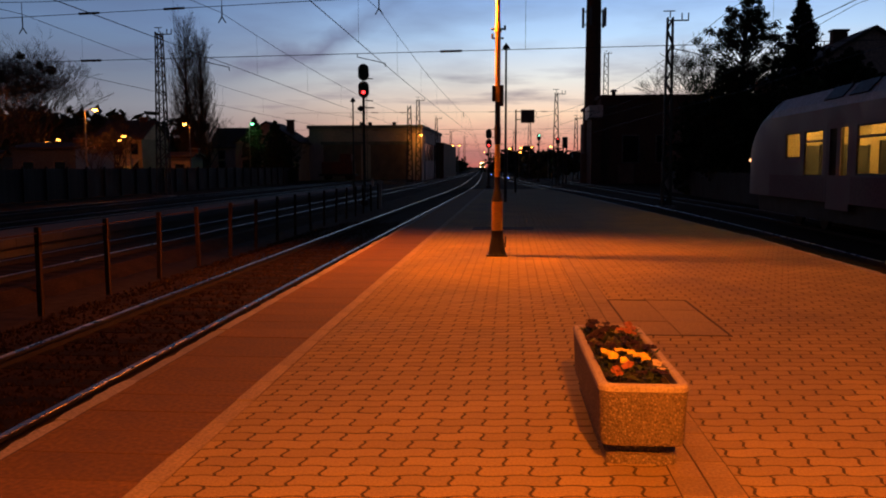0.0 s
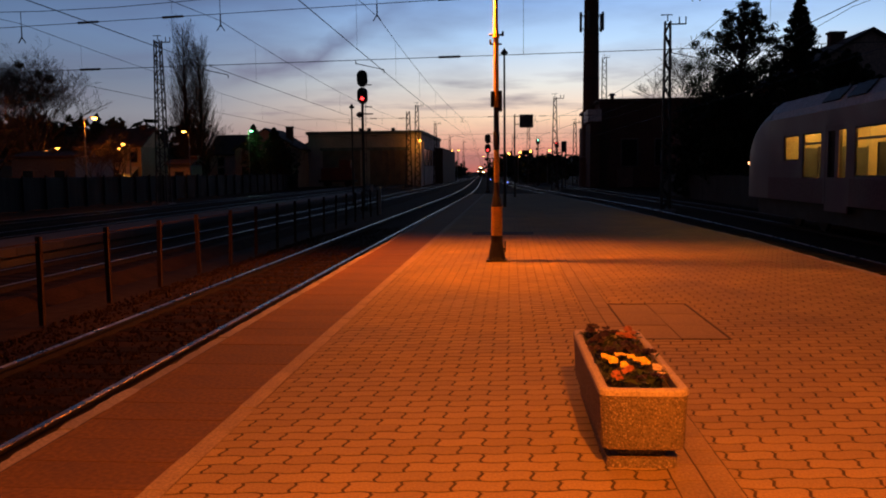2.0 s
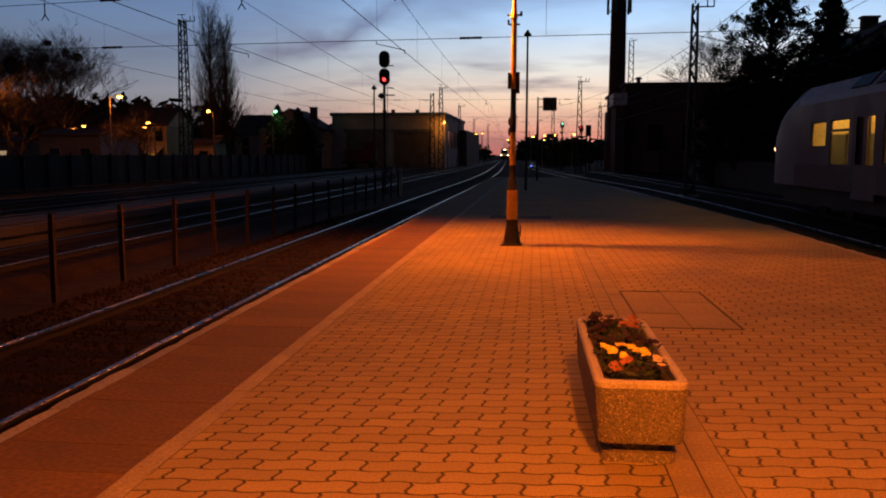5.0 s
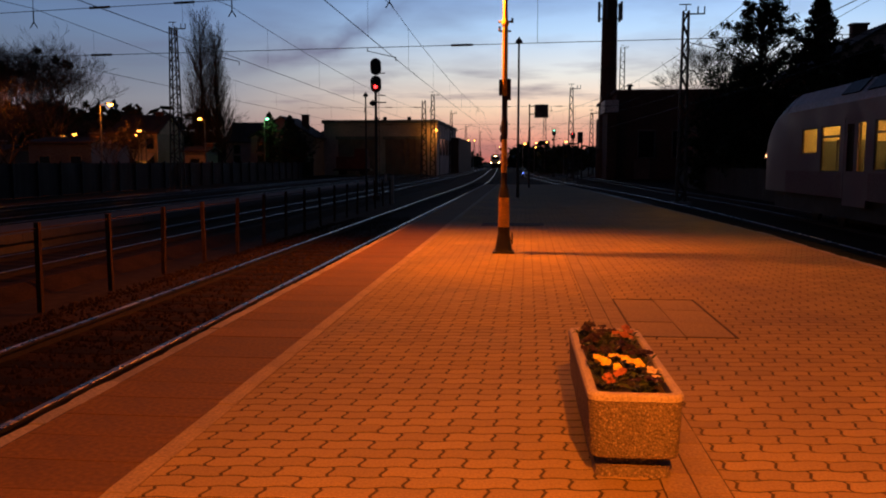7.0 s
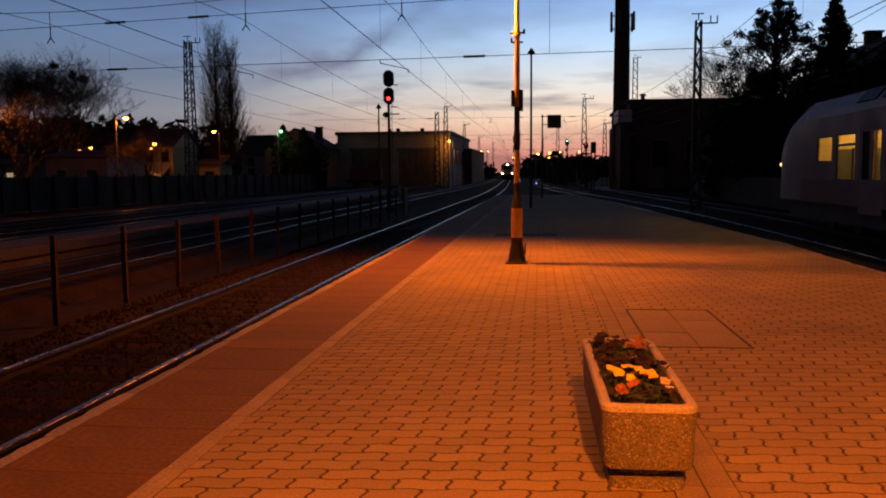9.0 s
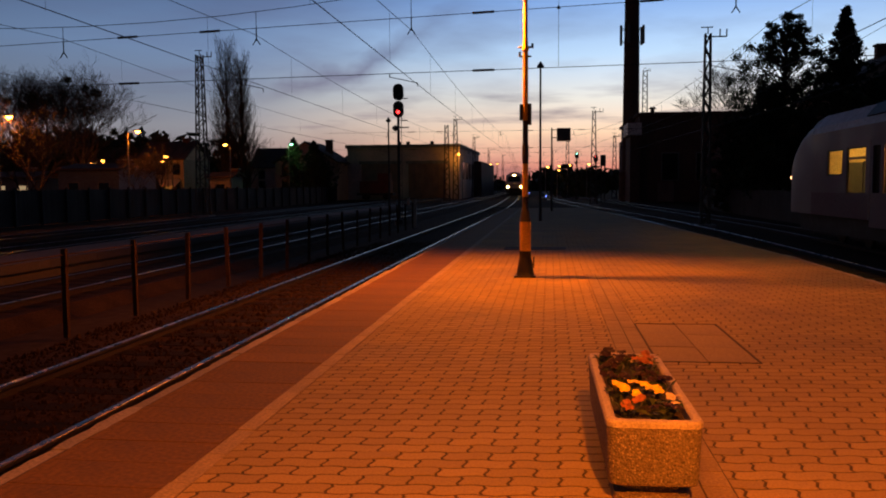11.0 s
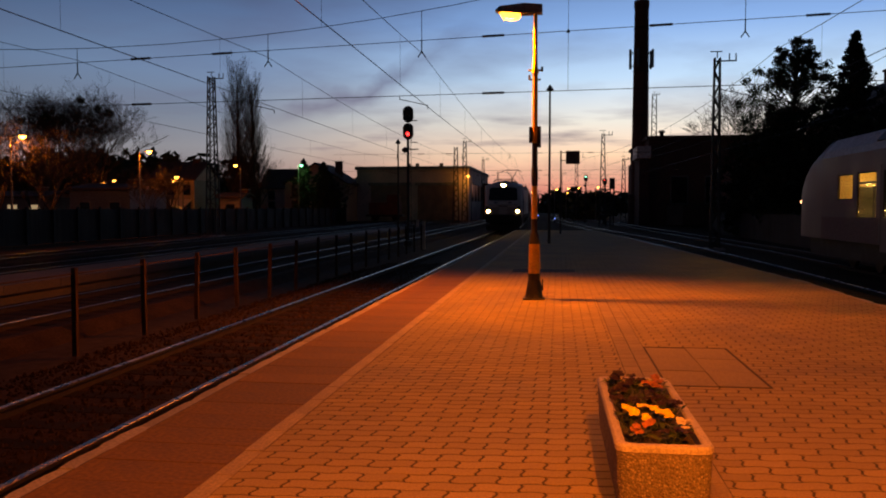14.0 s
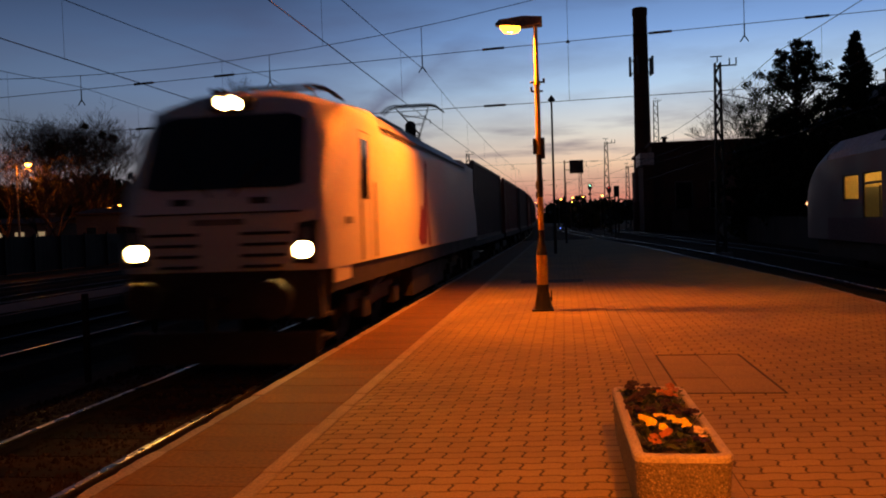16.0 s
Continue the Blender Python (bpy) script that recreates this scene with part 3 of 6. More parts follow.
def build_stones():
    """Loose ballast stones beside and between the rails of the nearest line."""
    rng = np.random.default_rng(11)
    octa = np.array([(1, 0, 0), (-1, 0, 0), (0, 1, 0), (0, -1, 0), (0, 0, 1), (0, 0, -1)], float)
    tri = [(0, 2, 4), (2, 1, 4), (1, 3, 4), (3, 0, 4), (2, 0, 5), (1, 2, 5), (3, 1, 5), (0, 3, 5)]
    V, F = [], []
    for i in range(15000):
        y = 4.0 + 26 * rng.random() ** 1.5
        x = -4.37 + rng.uniform(-2.5, 1.42)
        if abs(abs(x + 4.37) - 0.7525) < 0.1:
            continue
        z = -0.425 + rng.uniform(-0.02, 0.015)
        if x < -5.97:
            z -= min(0.18, (-5.97 - x) * 0.4)
        s = rng.uniform(0.018, 0.042) * octa * rng.uniform(0.6, 1.3, (6, 3))
        c, d = math.cos(y * 77), math.sin(y * 77)
        q = s @ np.array([(c, -d, 0), (d, c, 0), (0, 0, 1)]) + (x, y, z)
        b = 6 * len(V)
        V.append(q)
        F.extend((a + b, e + b, g + b) for a, e, g in tri)
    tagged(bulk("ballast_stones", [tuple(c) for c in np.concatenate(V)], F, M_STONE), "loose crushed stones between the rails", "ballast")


def build_island():
    """The low narrow platform past the second line, with its end marker."""
    p = tagged(new("platform_far"), "narrow low concrete platform between the yard lines", "platform", kind="structure")
    bm = bmesh.new()
    box(bm, -13.2, -11.35, -14, 70, -0.9, -0.02)
    round_edges(bm, 0.02, 1)
    part("platform_core", bm, M_ASPH, p)
    bm = bmesh.new()
    box(bm, 0, 0.16, 0, 1.98, -0.2, 0.0)
    me = mesh_of("kerb_stone", bm, M_ASPH)
    for i in range(42):
        k = new("kerb_stone", me)
        k.parent = p
        k.matrix_basis = pose(-11.36, -14 + 2 * i, 0.002)
    t = thing("marker_post", (-11.6, 69.3, -0.02), "short white-painted marker post at a platform end", "post")
    bm = bmesh.new()
    box(bm, -0.09, 0.09, -0.06, 0.06, 0, 0.62)
    round_edges(bm, 0.02, 2)
    part("post", bm, M_PETW, t)
    part("cap", boxes((-0.11, 0.11, -0.08, 0.08, 0.62, 0.66)), M_CONC, t)


build_ground()
PLATFORM = build_platform()
build_covers()
build_track("track_1", "through line with polished rails on brown ballast", track_x, -14, 900, -0.30, 150)
build_track("track_2", "yard line beyond the post fence", lambda y: -9.65 - max(0, y - 90) * 0.012, -14, 400, -0.30, 110, 6)
build_track("track_3", "yard line past the narrow platform", lambda y: -16.7 - max(0, y - 70) * 0.01, -14, 300, -0.30, 0, 8)
build_track("track_4", "outer yard line with dull rails", lambda y: -21.2, -14, 240, -0.30, 0, 8)
build_track("track_5", "line along the platform's other edge, swinging in", right_x, -14, 260, -0.42, 90, 3)
build_track("track_6", "siding under the parked railcar", lambda y: 10.85 - max(0, y - 40) * 0.05, -14, 220, -0.42, 0, 5)
build_stones()
build_island()

# ---- platform furniture ----


def lamp_post(at, turn=0):
    t = thing("platform_lamp", at, "slim banded black and yellow lamp post with a hooded sodium lamp", "lamp post", "platform lamps", turn=turn)
    bm = bmesh.new()
    prism(bm, [(-0.19, -0.19), (0.19, -0.19), (0.19, 0.19), (-0.19, 0.19)], 0, 0.03, "z")
    lathe(bm, [(0.17, 0.03), (0.15, 0.08), (0.115, 0.30), (0.105, 0.34), (0.105, 0.46)], 12)
    part("base", bm, M_BLK, t, "black flared foot")
    bm = fresh()
    lathe(bm, [(0.10, 0.46), (0.098, 0.98)], 14)
    part("band", bm, M_YEL, t, "yellow painted band", True)
    bm = fresh()
    lathe(bm, [(0.098, 0.98), (0.096, 1.02), (0.082, 1.06), (0.082, 1.12), (0.055, 1.2), (0.052, 1.42)], 14)
    part("band", bm, M_BLK, t, "black painted band", True)
    bm = fresh()
    lathe(bm, [(0.052, 1.42), (0.050, 2.0)], 14)
    part("band", bm, M_YEL, t, "yellow painted band", True)
    bm = fresh()
    lathe(bm, [(0.050, 2.0), (0.058, 2.1), (0.058, 2.3), (0.050, 2.34), (0.048, 2.75)], 14)
    part("band", bm, M_BLK, t, "black painted band", True)
    bm = fresh()
    lathe(bm, [(0.048, 2.75), (0.046, 3.95)], 14)
    part("band", bm, M_YEL, t, "grimy yellow upper pole", True)
    bm = fresh()
    lathe(bm, [(0.046, 3.95), (0.062, 3.97), (0.062, 4.0), (0.046, 4.05), (0.038, 4.2), (0.035, 5.02)], 14)
    part("top_pole", bm, M_YEL, t, "thin upper pole", True)
    part("bracket", rods(((-0.12, 0, 4.02), (0.14, 0, 4.02), 0.018), ((0.12, 0, 4.0), (0.12, 0, 4.08), 0.02), ((-0.1, 0, 3.86), (0.1, 0, 3.86), 0.016), ((-0.1, 0, 3.86), (-0.1, 0, 3.94), 0.02)), M_BLK, t, "small insulator arms")
    bm = boxes((-0.10, -0.045, -0.08, 0.07, 2.76, 3.03), (0.04, 0.105, -0.08, 0.08, 2.68, 3.04))
    round_edges(bm, 0.012, 1)
    part("loudspeaker_box", bm, M_BLK, t, "dark boxes strapped to the pole")
    part("hand_crank", rods(((0.09, -0.03, 0.22), (0.15, -0.03, 0.22), 0.014), ((0.15, -0.03, 0.16), (0.15, -0.03, 0.36), 0.012)), M_BLK, t)
    bm = fresh()
    prism(bm, [(0.12, 5.0), (0.12, 5.14), (-0.2, 5.17), (-0.62, 5.13), (-0.70, 5.06), (-0.62, 5.03), (-0.2, 4.99)], -0.11, 0.11, "y")
    round_edges(bm, 0.02, 2)
    part("lamp_hood", bm, M_GREY, t, "grey metal lamp hood", True)
    bm = fresh()
    prism(bm, [(-0.26, 4.985), (-0.30, 4.93), (-0.42, 4.905), (-0.56, 4.93), (-0.62, 5.02), (-0.3, 5.02)], -0.095, 0.095, "y")
    round_edges(bm, 0.015, 2)
    part("lens", bm, G_SOD, t, "glowing orange lens", True)
    return t


def planter(at, turn):
    t = thing("planter", at, "rounded exposed-aggregate concrete planter with a smooth pale rim", "planter", turn=turn)
    def rr(hx, hy, r, n=5):
        out = []
        for cx, cy, a0 in ((hx - r, hy - r, 0), (-hx + r, hy - r, 90), (-hx + r, -hy + r, 180), (hx - r, -hy + r, 270)):
            for i in range(n + 1):
                a = radians(a0 + 90 * i / n)
                out.append((cx + r * math.cos(a), cy + r * math.sin(a)))
        return out
    def loft(bm, rings, close=False):
        vs = [[bm.verts.new((x, y, z)) for x, y in o] for o, z in rings]
        k = len(vs[0])
        for a, b in zip(vs, vs[1:]):
            for i in range(k):
                bm.faces.new((a[i], a[(i + 1) % k], b[(i + 1) % k], b[i]))
        return vs
    hx, hy = 0.24, 0.85
    bm = fresh()
    vs = loft(bm, [(rr(hx - 0.045, hy - 0.06, 0.05), 0.0), (rr(hx - 0.05, hy - 0.06, 0.05), 0.050), (rr(hx - 0.10, hy - 0.12, 0.05), 0.053), (rr(hx - 0.10, hy - 0.12, 0.05), 0.12)])
    bm.faces.new(vs[0][::-1])
    part("base", bm, M_AGG, t, "recessed aggregate plinth")
    bm = fresh()
    vs = loft(bm, [(rr(hx - 0.05, hy - 0.06, 0.05), 0.105), (rr(hx - 0.022, hy - 0.03, 0.055), 0.113), (rr(hx - 0.014, hy - 0.02, 0.06), 0.135), (rr(hx - 0.002, hy - 0.004, 0.07), 0.412)])
    bm.faces.new(vs[0][::-1])
    part("body", bm, M_AGG, t, "pebbled concrete trough", True)
    bm = fresh()
    loft(bm, [(rr(hx - 0.004, hy - 0.006, 0.07), 0.41), (rr(hx + 0.002, hy + 0.002, 0.072), 0.416), (rr(hx + 0.002, hy + 0.002, 0.072), 0.440), (rr(hx - 0.008, hy - 0.008, 0.068), 0.452), (rr(hx - 0.042, hy - 0.042, 0.05), 0.452), (rr(hx - 0.052, hy - 0.052, 0.045), 0.443), (rr(hx - 0.06, hy - 0.06, 0.04), 0.34)])
    part("rim", bm, M_RIM, t, "smooth pale cement rim", True)
    bm = fresh()
    o = rr(hx - 0.057, hy - 0.057, 0.042)
    c = bm.verts.new((0, 0, 0.415))
    vs = [bm.verts.new((x, y, 0.395)) for x, y in o]
    for i in range(len(vs)):
        bm.faces.new((vs[i], vs[(i + 1) % len(vs)], c))
    part("soil", bm, M_SOIL, t, "dark planting soil")


def pansy(rnd, at, petal, label, flowers, tall=0.09):
    t = thing("pansy", at, label, "flower", "bedding flowers in the planter", turn=rnd.uniform(-25, 25))
    bm = fresh()
    for i in range(46):
        a, r = rnd.uniform(0, 6.283), rnd.uniform(0.0, 0.085)
        h = rnd.uniform(0.01, tall * 0.85)
        m = Matrix.Translation((r * math.cos(a), r * math.sin(a), h)) @ Matrix.Rotation(a, 4, "Z") @ Matrix.Rotation(rnd.uniform(-0.9, 0.5), 4, "Y") @ Matrix.Rotation(rnd.uniform(-0.5, 0.5), 4, "X")
        s = rnd.uniform(0.018, 0.036)
        v = [bm.verts.new(m @ Vector(c)) for c in ((-s, 0, 0), (0, -0.5 * s, 0.1 * s), (s, 0, 0.0), (0, 0.5 * s, 0.1 * s))]
        bm.faces.new((v[0], v[1], v[2]))
        bm.faces.new((v[0], v[2], v[3]))
    part("leaves", bm, M_LEAF, t, kind="stuff")
    st = fresh()
    for i in range(12):
        a = rnd.uniform(0, 6.283)
        rod(st, (0, 0, -0.03), (0.06 * math.cos(a), 0.06 * math.sin(a), tall * 0.7), 0.002, 0.0015, 4)
    part("stems", st, M_LEAF, t, kind="stuff")
    for i in range(flowers):
        bm = fresh()
        a, r = rnd.uniform(0, 6.283), rnd.uniform(0.015, 0.085)
        m = Matrix.Translation((r * math.cos(a), r * math.sin(a), tall + rnd.uniform(-0.025, 0.02))) @ Matrix.Rotation(rnd.uniform(0.1, 0.9), 4, Vector((rnd.uniform(0.3, 1), rnd.uniform(-0.5, 0.5), 0)).normalized())
        s = rnd.uniform(0.019, 0.027) * (1.15 if petal is M_PETY else 1.0)
        for j in range(5):
            b = j * 1.2566 + rnd.uniform(-.15, .15)
            cx, cy = 0.62 * s * math.cos(b), 0.62 * s * math.sin(b)
            ring = [bm.verts.new(m @ Vector((cx + 0.62 * s * math.cos(q), cy + 0.62 * s * math.sin(q), 0.18 * s * math.sin(2 * q + b) + 0.003 * j))) for q in (0, 1.05, 2.1, 3.14, 4.19, 5.24)]
            bm.faces.new(ring)
        part("flower", bm, petal, t)


def build_flowers():
    rnd = random.Random(21)
    for x, y, petal, label, n in (
            (0.66, 4.86, M_PETO, "small orange and rust pansy plant", 5), (0.83, 4.80, M_PETP, "dark purple pansy plant by the rim", 5),
            (0.62, 5.13, M_PETY, "bright yellow pansy plant", 5), (0.80, 5.10, M_PETY, "bright yellow pansy plant", 4),
            (0.89, 5.00, M_PETW, "pale pansy plant among dark leaves", 3), (0.74, 5.32, M_PETY, "leafy pansy plant with few yellow blooms", 2),
            (0.88, 5.42, M_PETP, "dark purple pansy plant", 5), (0.64, 5.55, M_PETP, "dark purple pansy plant", 8),
            (0.80, 5.68, M_PETP, "dark purple pansy plant", 7), (0.64, 5.85, M_PETP, "dark wine-red pansy plant", 9),
            (0.86, 5.92, M_PETO, "orange pansy plant at the planter's end", 7), (0.74, 6.10, M_PETP, "dark wine-red pansy plant", 8),
            (0.88, 6.16, M_PETO, "orange pansy plant at the planter's end", 6), (0.62, 6.18, M_PETP, "dark wine-red pansy plant", 6)):
        pansy(rnd, (x - 0.045, 5.24 + (y - 5.5) * 0.92, 0.405), petal, label, n, rnd.uniform(0.07, 0.10))


lamp_post((-0.24, 15.02, 0))
lamp_post((1.46, -1.4, 0))
planter((0.71, 5.24, 0), 0.6)
build_flowers()

# ---- railway equipment ----


def signal(at, h, lit, label, heads=2, back=True):
    """Colour-light signal that faces down the platform: a dark board with hooded lenses on a post."""
    t = thing("railway_signal", at, label, "railway signal", "colour-light signals")
    bm = fresh()
    lathe(bm, [(0.22, 0), (0.22, 0.25), (0.075, 0.3), (0.065, h - 0.3)], 10)
    part("post", bm, M_MAST, t)
    z = h
    for i in range(heads):
        bm = fresh()
        o = [(0.27 * math.cos(a), 0.42 * (1 if math.sin(a) > 0 else -1) * 0.35 + 0.27 * math.sin(a)) for a in [2 * math.pi * k / 20 for k in range(20)]]
        prism(bm, [(x, z + y) for x, y in o], 0, 0.12, "y")
        part("signal_board", bm, M_BLK, t, "black oval signal board")
        for j, dz in enumerate((0.2, -0.14)):
            bm = fresh()
            rod(bm, (0, -0.06, z + dz), (0, 0.0, z + dz), 0.08, 0.08, 14)
            on = i == 0 and j == lit[0]
            part("lens", bm, lit[1] if on else M_BLACKGL, t, "glowing lens" if on else "dark lens", True)
            bm = fresh()
            for k in range(9):
                a0, a1 = math.pi * k / 8 - 0.2, math.pi * (k + 1) / 8 - 0.2
                v = [bm.verts.new((0.12 * math.cos(a), y, z + dz + 0.12 * math.sin(a))) for a, y in ((a0, 0), (a1, 0), (a1, -0.26), (a0, -0.26))]
                bm.faces.new(v)
            part("hood", bm, M_BLK, t)
        z += 0.86
    part("ladder", rods(((-0.11, 0.3, 0.2), (-0.11, 0.3, h + 0.4), 0.012), ((0.11, 0.3, 0.2), (0.11, 0.3, h + 0.4), 0.012), *[((-0.11, 0.3, 0.5 + 0.3 * k), (0.11, 0.3, 0.5 + 0.3 * k), 0.010) for k in range(int(h / 0.3))]), M_MAST, t)
    part("work_stage", rods(((-0.3, 0.2, h - 0.9), (0.5, 0.2, h - 0.9), 0.03)), M_MAST, t)
    for z in (h - 0.55, h + 0.55):
        part("bracket", rods(((0.45, 0.2, z), (0.1, 0.1, z), 0.025)), M_MAST, t)
    bm = fresh()
    lathe(bm, [(0.0, -0.17), (0.17, -0.05), (0.17, 0.05), (0.0, 0.17)], 10, (-0.14, -0.05, h - 0.95), cap=False)
    part("call_on_lamp", bm, M_BLK, t)
    return t


def lattice_mast(at, h, w0, w1, label, arm=True, turn=0, n=None):
    t = thing("catenary_mast", at, label, "mast", "catenary masts", turn=turn)
    n = n or max(6, int(h / 0.65))
    for sx in (-1, 1):
        for sy in (-1, 1):
            part("leg", rods(((sx * w0, sy * w0, 0), (sx * w1, sy * w1, h), 0.065, 0.05, 4)), M_MAST, t)
    bm = fresh()
    for i in range(n):
        za, zb = h * i / n, h * (i + 1) / n
        a, b = w0 + (w1 - w0) * i / n, w0 + (w1 - w0) * (i + 1) / n
        s = 1 if i % 2 else -1
        for p, q in (((s * a, -a, za), (-s * b, -b, zb)), ((s * a, a, za), (-s * b, b, zb)), ((-a, s * a, za), (-b, -s * b, zb)), ((a, s * a, za), (b, -s * b, zb))):
            rod(bm, p, q, 0.034, 0.034, 4, False)
    part("bracing", bm, M_MAST, t, "zigzag angle-iron bracing")
    part("foot", boxes((-w0 - 0.25, w0 + 0.25, -w0 - 0.25, w0 + 0.25, -0.4, 0.12)), M_CONC, t, "concrete footing")
    if arm:
        part("crossarm", rods(((-w1, 0, h - 0.15), (0.95, 0, h - 0.15), 0.04, 0.04, 5), ((0.6, 0, h - 0.15), (0.6, 0, h + 0.22), 0.035, 0.035, 5), ((0.93, 0, h - 0.15), (0.93, 0, h + 0.22), 0.035, 0.035, 5), ((0, 0, h), (0, 0, h + 0.35), 0.03, 0.03, 5), ((-0.35, 0, h + 0.33), (0.25, 0, h + 0.33), 0.03, 0.03, 5)), M_MAST, t)
    return t


def insulator(bm, a, b, r=0.05):
    a, b = Vector(a), Vector(b)
    for i in range(6):
        p, q = a.lerp(b, i / 6 + 0.02), a.lerp(b, i / 6 + 0.10)
        rod(bm, p, q, r, r * 0.7, 6)
    rod(bm, a, b, r * 0.8, r * 0.8, 6)


def catenary(name, curve, contact, messenger, y0, y1, spans, label):
    """One line's contact wire, its sagging carrying wire and the droppers between."""
    t = thing(name, (0, 0, 0), label, "overhead wire", "overhead wires")
    ys = [float(v) for v in np.arange(y0, y1 + 0.1, 4)]
    bm = fresh()
    tube(bm, [(curve(y) - 0.2 * math.sin((y - 28) / 60 * math.pi), y, contact) for y in ys], 0.011)
    part("contact_wire", bm, M_WIRE, t)
    bm, dr = fresh(), fresh()
    pts = []
    for y in ys:
        k = ((y - 28) / spans) % 1.0
        pts.append((curve(y), y, messenger - 0.62 * 4 * k * (1 - k)))
    tube(bm, pts, 0.010)
    part("carrying_wire", bm, M_WIRE, t)
    for p in pts[::2]:
        rod(dr, (p[0], p[1], contact), p, 0.004, 0.004, 4, False)
    part("droppers", dr, M_WIRE, t, "thin vertical dropper wires", kind="stuff")


def headspan(y, x0, x1, zl, zu, xs, label, tl=0.0, tu=0.0, low=None):
    """Cross ropes from mast to mast with insulators, a sagging top cable, and the arm and hanger over each line."""
    t = thing("cross_span", (0, y, 0), label, "overhead wire", "overhead wires")
    def zlow(x):
        return zl + tl * x
    def zup(x):
        return zu + tu * x
    def ztop(x):
        return low[1] + low[2] * (x - low[0]) ** 2
    grid = [x0 + (x1 - x0) * i / 24 for i in range(25)]
    for f in (zlow, zup, ztop) if low else (zlow, zup):
        bm = fresh()
        tube(bm, [(x, 0, f(x)) for x in grid], 0.012)
        part("cross_rope", bm, M_WIRE, t)
    for x in xs:
        zz = zup(x)
        part("hanger", rods(((x, 0, zz), (x, 0, zz - 0.42), 0.022, 0.022, 5), ((x, 0, zz - 0.36), (x - 0.13, 0, zz - 0.56), 0.02, 0.02, 5), ((x, 0, zz - 0.36), (x + 0.13, 0, zz - 0.56), 0.02, 0.02, 5)), M_WIRE, t)
        if low:
            part("suspension_rod", rods(((x, 0, zz), (x, 0, ztop(x)), 0.012, 0.012, 5)), M_WIRE, t)
        zc = zlow(x)
        part("steady_arm", rods(((x - 0.75, 0, zc), (x - 0.75, 0, zc - 0.14), 0.015, 0.015, 5), ((x - 0.75, 0, zc - 0.12), (x + 0.2, 0, zc - 0.34), 0.014, 0.014, 5), ((x + 0.2, 0, zc - 0.34), (x + 0.2, 0, zc - 0.46), 0.014, 0.014, 5)), M_WIRE, t)
    for f, places in ((zlow, (-14.4, -2.0, 12.4)), (zup, (-14.4, -11.4, -2.0, 3.4, 8.2))):
        for x in places:
            bm = fresh()
            insulator(bm, (x - 0.36, 0, f(x - 0.36)), (x + 0.36, 0, f(x + 0.36)))
            part("insulator", bm, M_INSUL, t, "ribbed brown insulator")
    if low:
        part("suspension_rod", rods(((0.45, 0, zlow(0.45)), (0.45, 0, ztop(0.45)), 0.007, 0.007, 5)), M_WIRE, t)
        part("clamp", rods(((0.45, 0, zup(0.45) - 0.05), (0.45, 0, zup(0.45) + 0.05), 0.07, 0.02, 8)), M_WIRE, t)
    return t


def fence():
    t = thing("post_fence", (0, 0, -0.6), "low row of brown posts with a thin rail between two lines", "fence")
    bm = fresh()
    box(bm, -0.036, 0.036, -0.036, 0.036, 0, 1.33)
    round_edges(bm, 0.012, 1)
    me = mesh_of("post", bm, M_POST)
    for i in range(20):
        k = new("post", me)
        k.parent = t
        k.matrix_basis = pose(-6.95, 3.3 + 2.1 * i, 0, random.uniform(-1.0, 1.0), random.uniform(-2, 2), 0)
    part("top_rail", rods(((-6.95, 3.0, 1.24), (-6.95, 44.0, 1.24), 0.011, 0.011, 8)), M_POST, t)
    bm = boxes((-7.02, -6.88, 43.95, 44.07, 0, 1.5))
    round_edges(bm, 0.02, 1)
    part("end_post", bm, M_PETW, t, "white-painted end post")


def pole_with_head(at, h, label, board=False):
    t = thing("sign_post" if board else "tall_pole", at, label, "sign" if board else "pole")
    bm = fresh()
    lathe(bm, [(0.07, 0), (0.05, h * 0.5), (0.042, h)], 10)
    part("pole", bm, M_MAST, t)
    if board:
        part("board", boxes((0.30, 1.14, -0.04, 0.04, h - 0.82, h - 0.02)), M_GATE, t, "dark square board seen from behind")
        for z in (h - 0.12, h - 0.6):
            part("bracket", rods(((-0.06, 0, z), (0.34, 0, z), 0.025)), M_MAST, t)
    else:
        bm = fresh()
        lathe(bm, [(0.05, h), (0.17, h + 0.05), (0.15, h + 0.12), (0.05, h + 0.25), (0.02, h + 0.3)], 10)
        part("cap_lamp", bm, M_MAST, t, "small unlit lamp head")
    return t


signal((-7.43, 42.0, -0.35), 5.83, (1, G_RED), "main colour-light signal showing red beside the fence", 2)
signal((-2.0, 75.0, -0.35), 4.0, (1, G_RED), "colour-light signal showing red beyond the platform end", 2)
signal((3.6, 110.0, -0.35), 5.75, (0, G_GREEN), "distant colour-light signal showing green", 1)
signal((5.5, 100.0, -0.35), 5.0, (0, G_RED), "distant colour-light signal showing red", 1)
pole_with_head((-9.5, 50.0, -0.55), 6.0, "thin dark pole with a small cap")
pole_with_head((-0.25, 38.0, 0.0), 6.8, "tall thin dark pole with a small lamp head")
pole_with_head((0.28, 52.0, 0.0), 5.1, "thin post with a dark square board", True)
lattice_mast((8.2, 45, -0.6), 9.9, 0.21, 0.13, "tapered lattice steel catenary mast")
lattice_mast((-25.65, 60, -0.6), 12.0, 0.40, 0.2, "tapered lattice steel catenary mast among the yard lines")
lattice_mast((-13.4, 110, -0.6), 10.2, 0.4, 0.2, "lattice catenary mast before the depot", False)
lattice_mast((-13.35, 120, -0.6), 11.8, 0.4, 0.2, "lattice catenary mast before the depot")
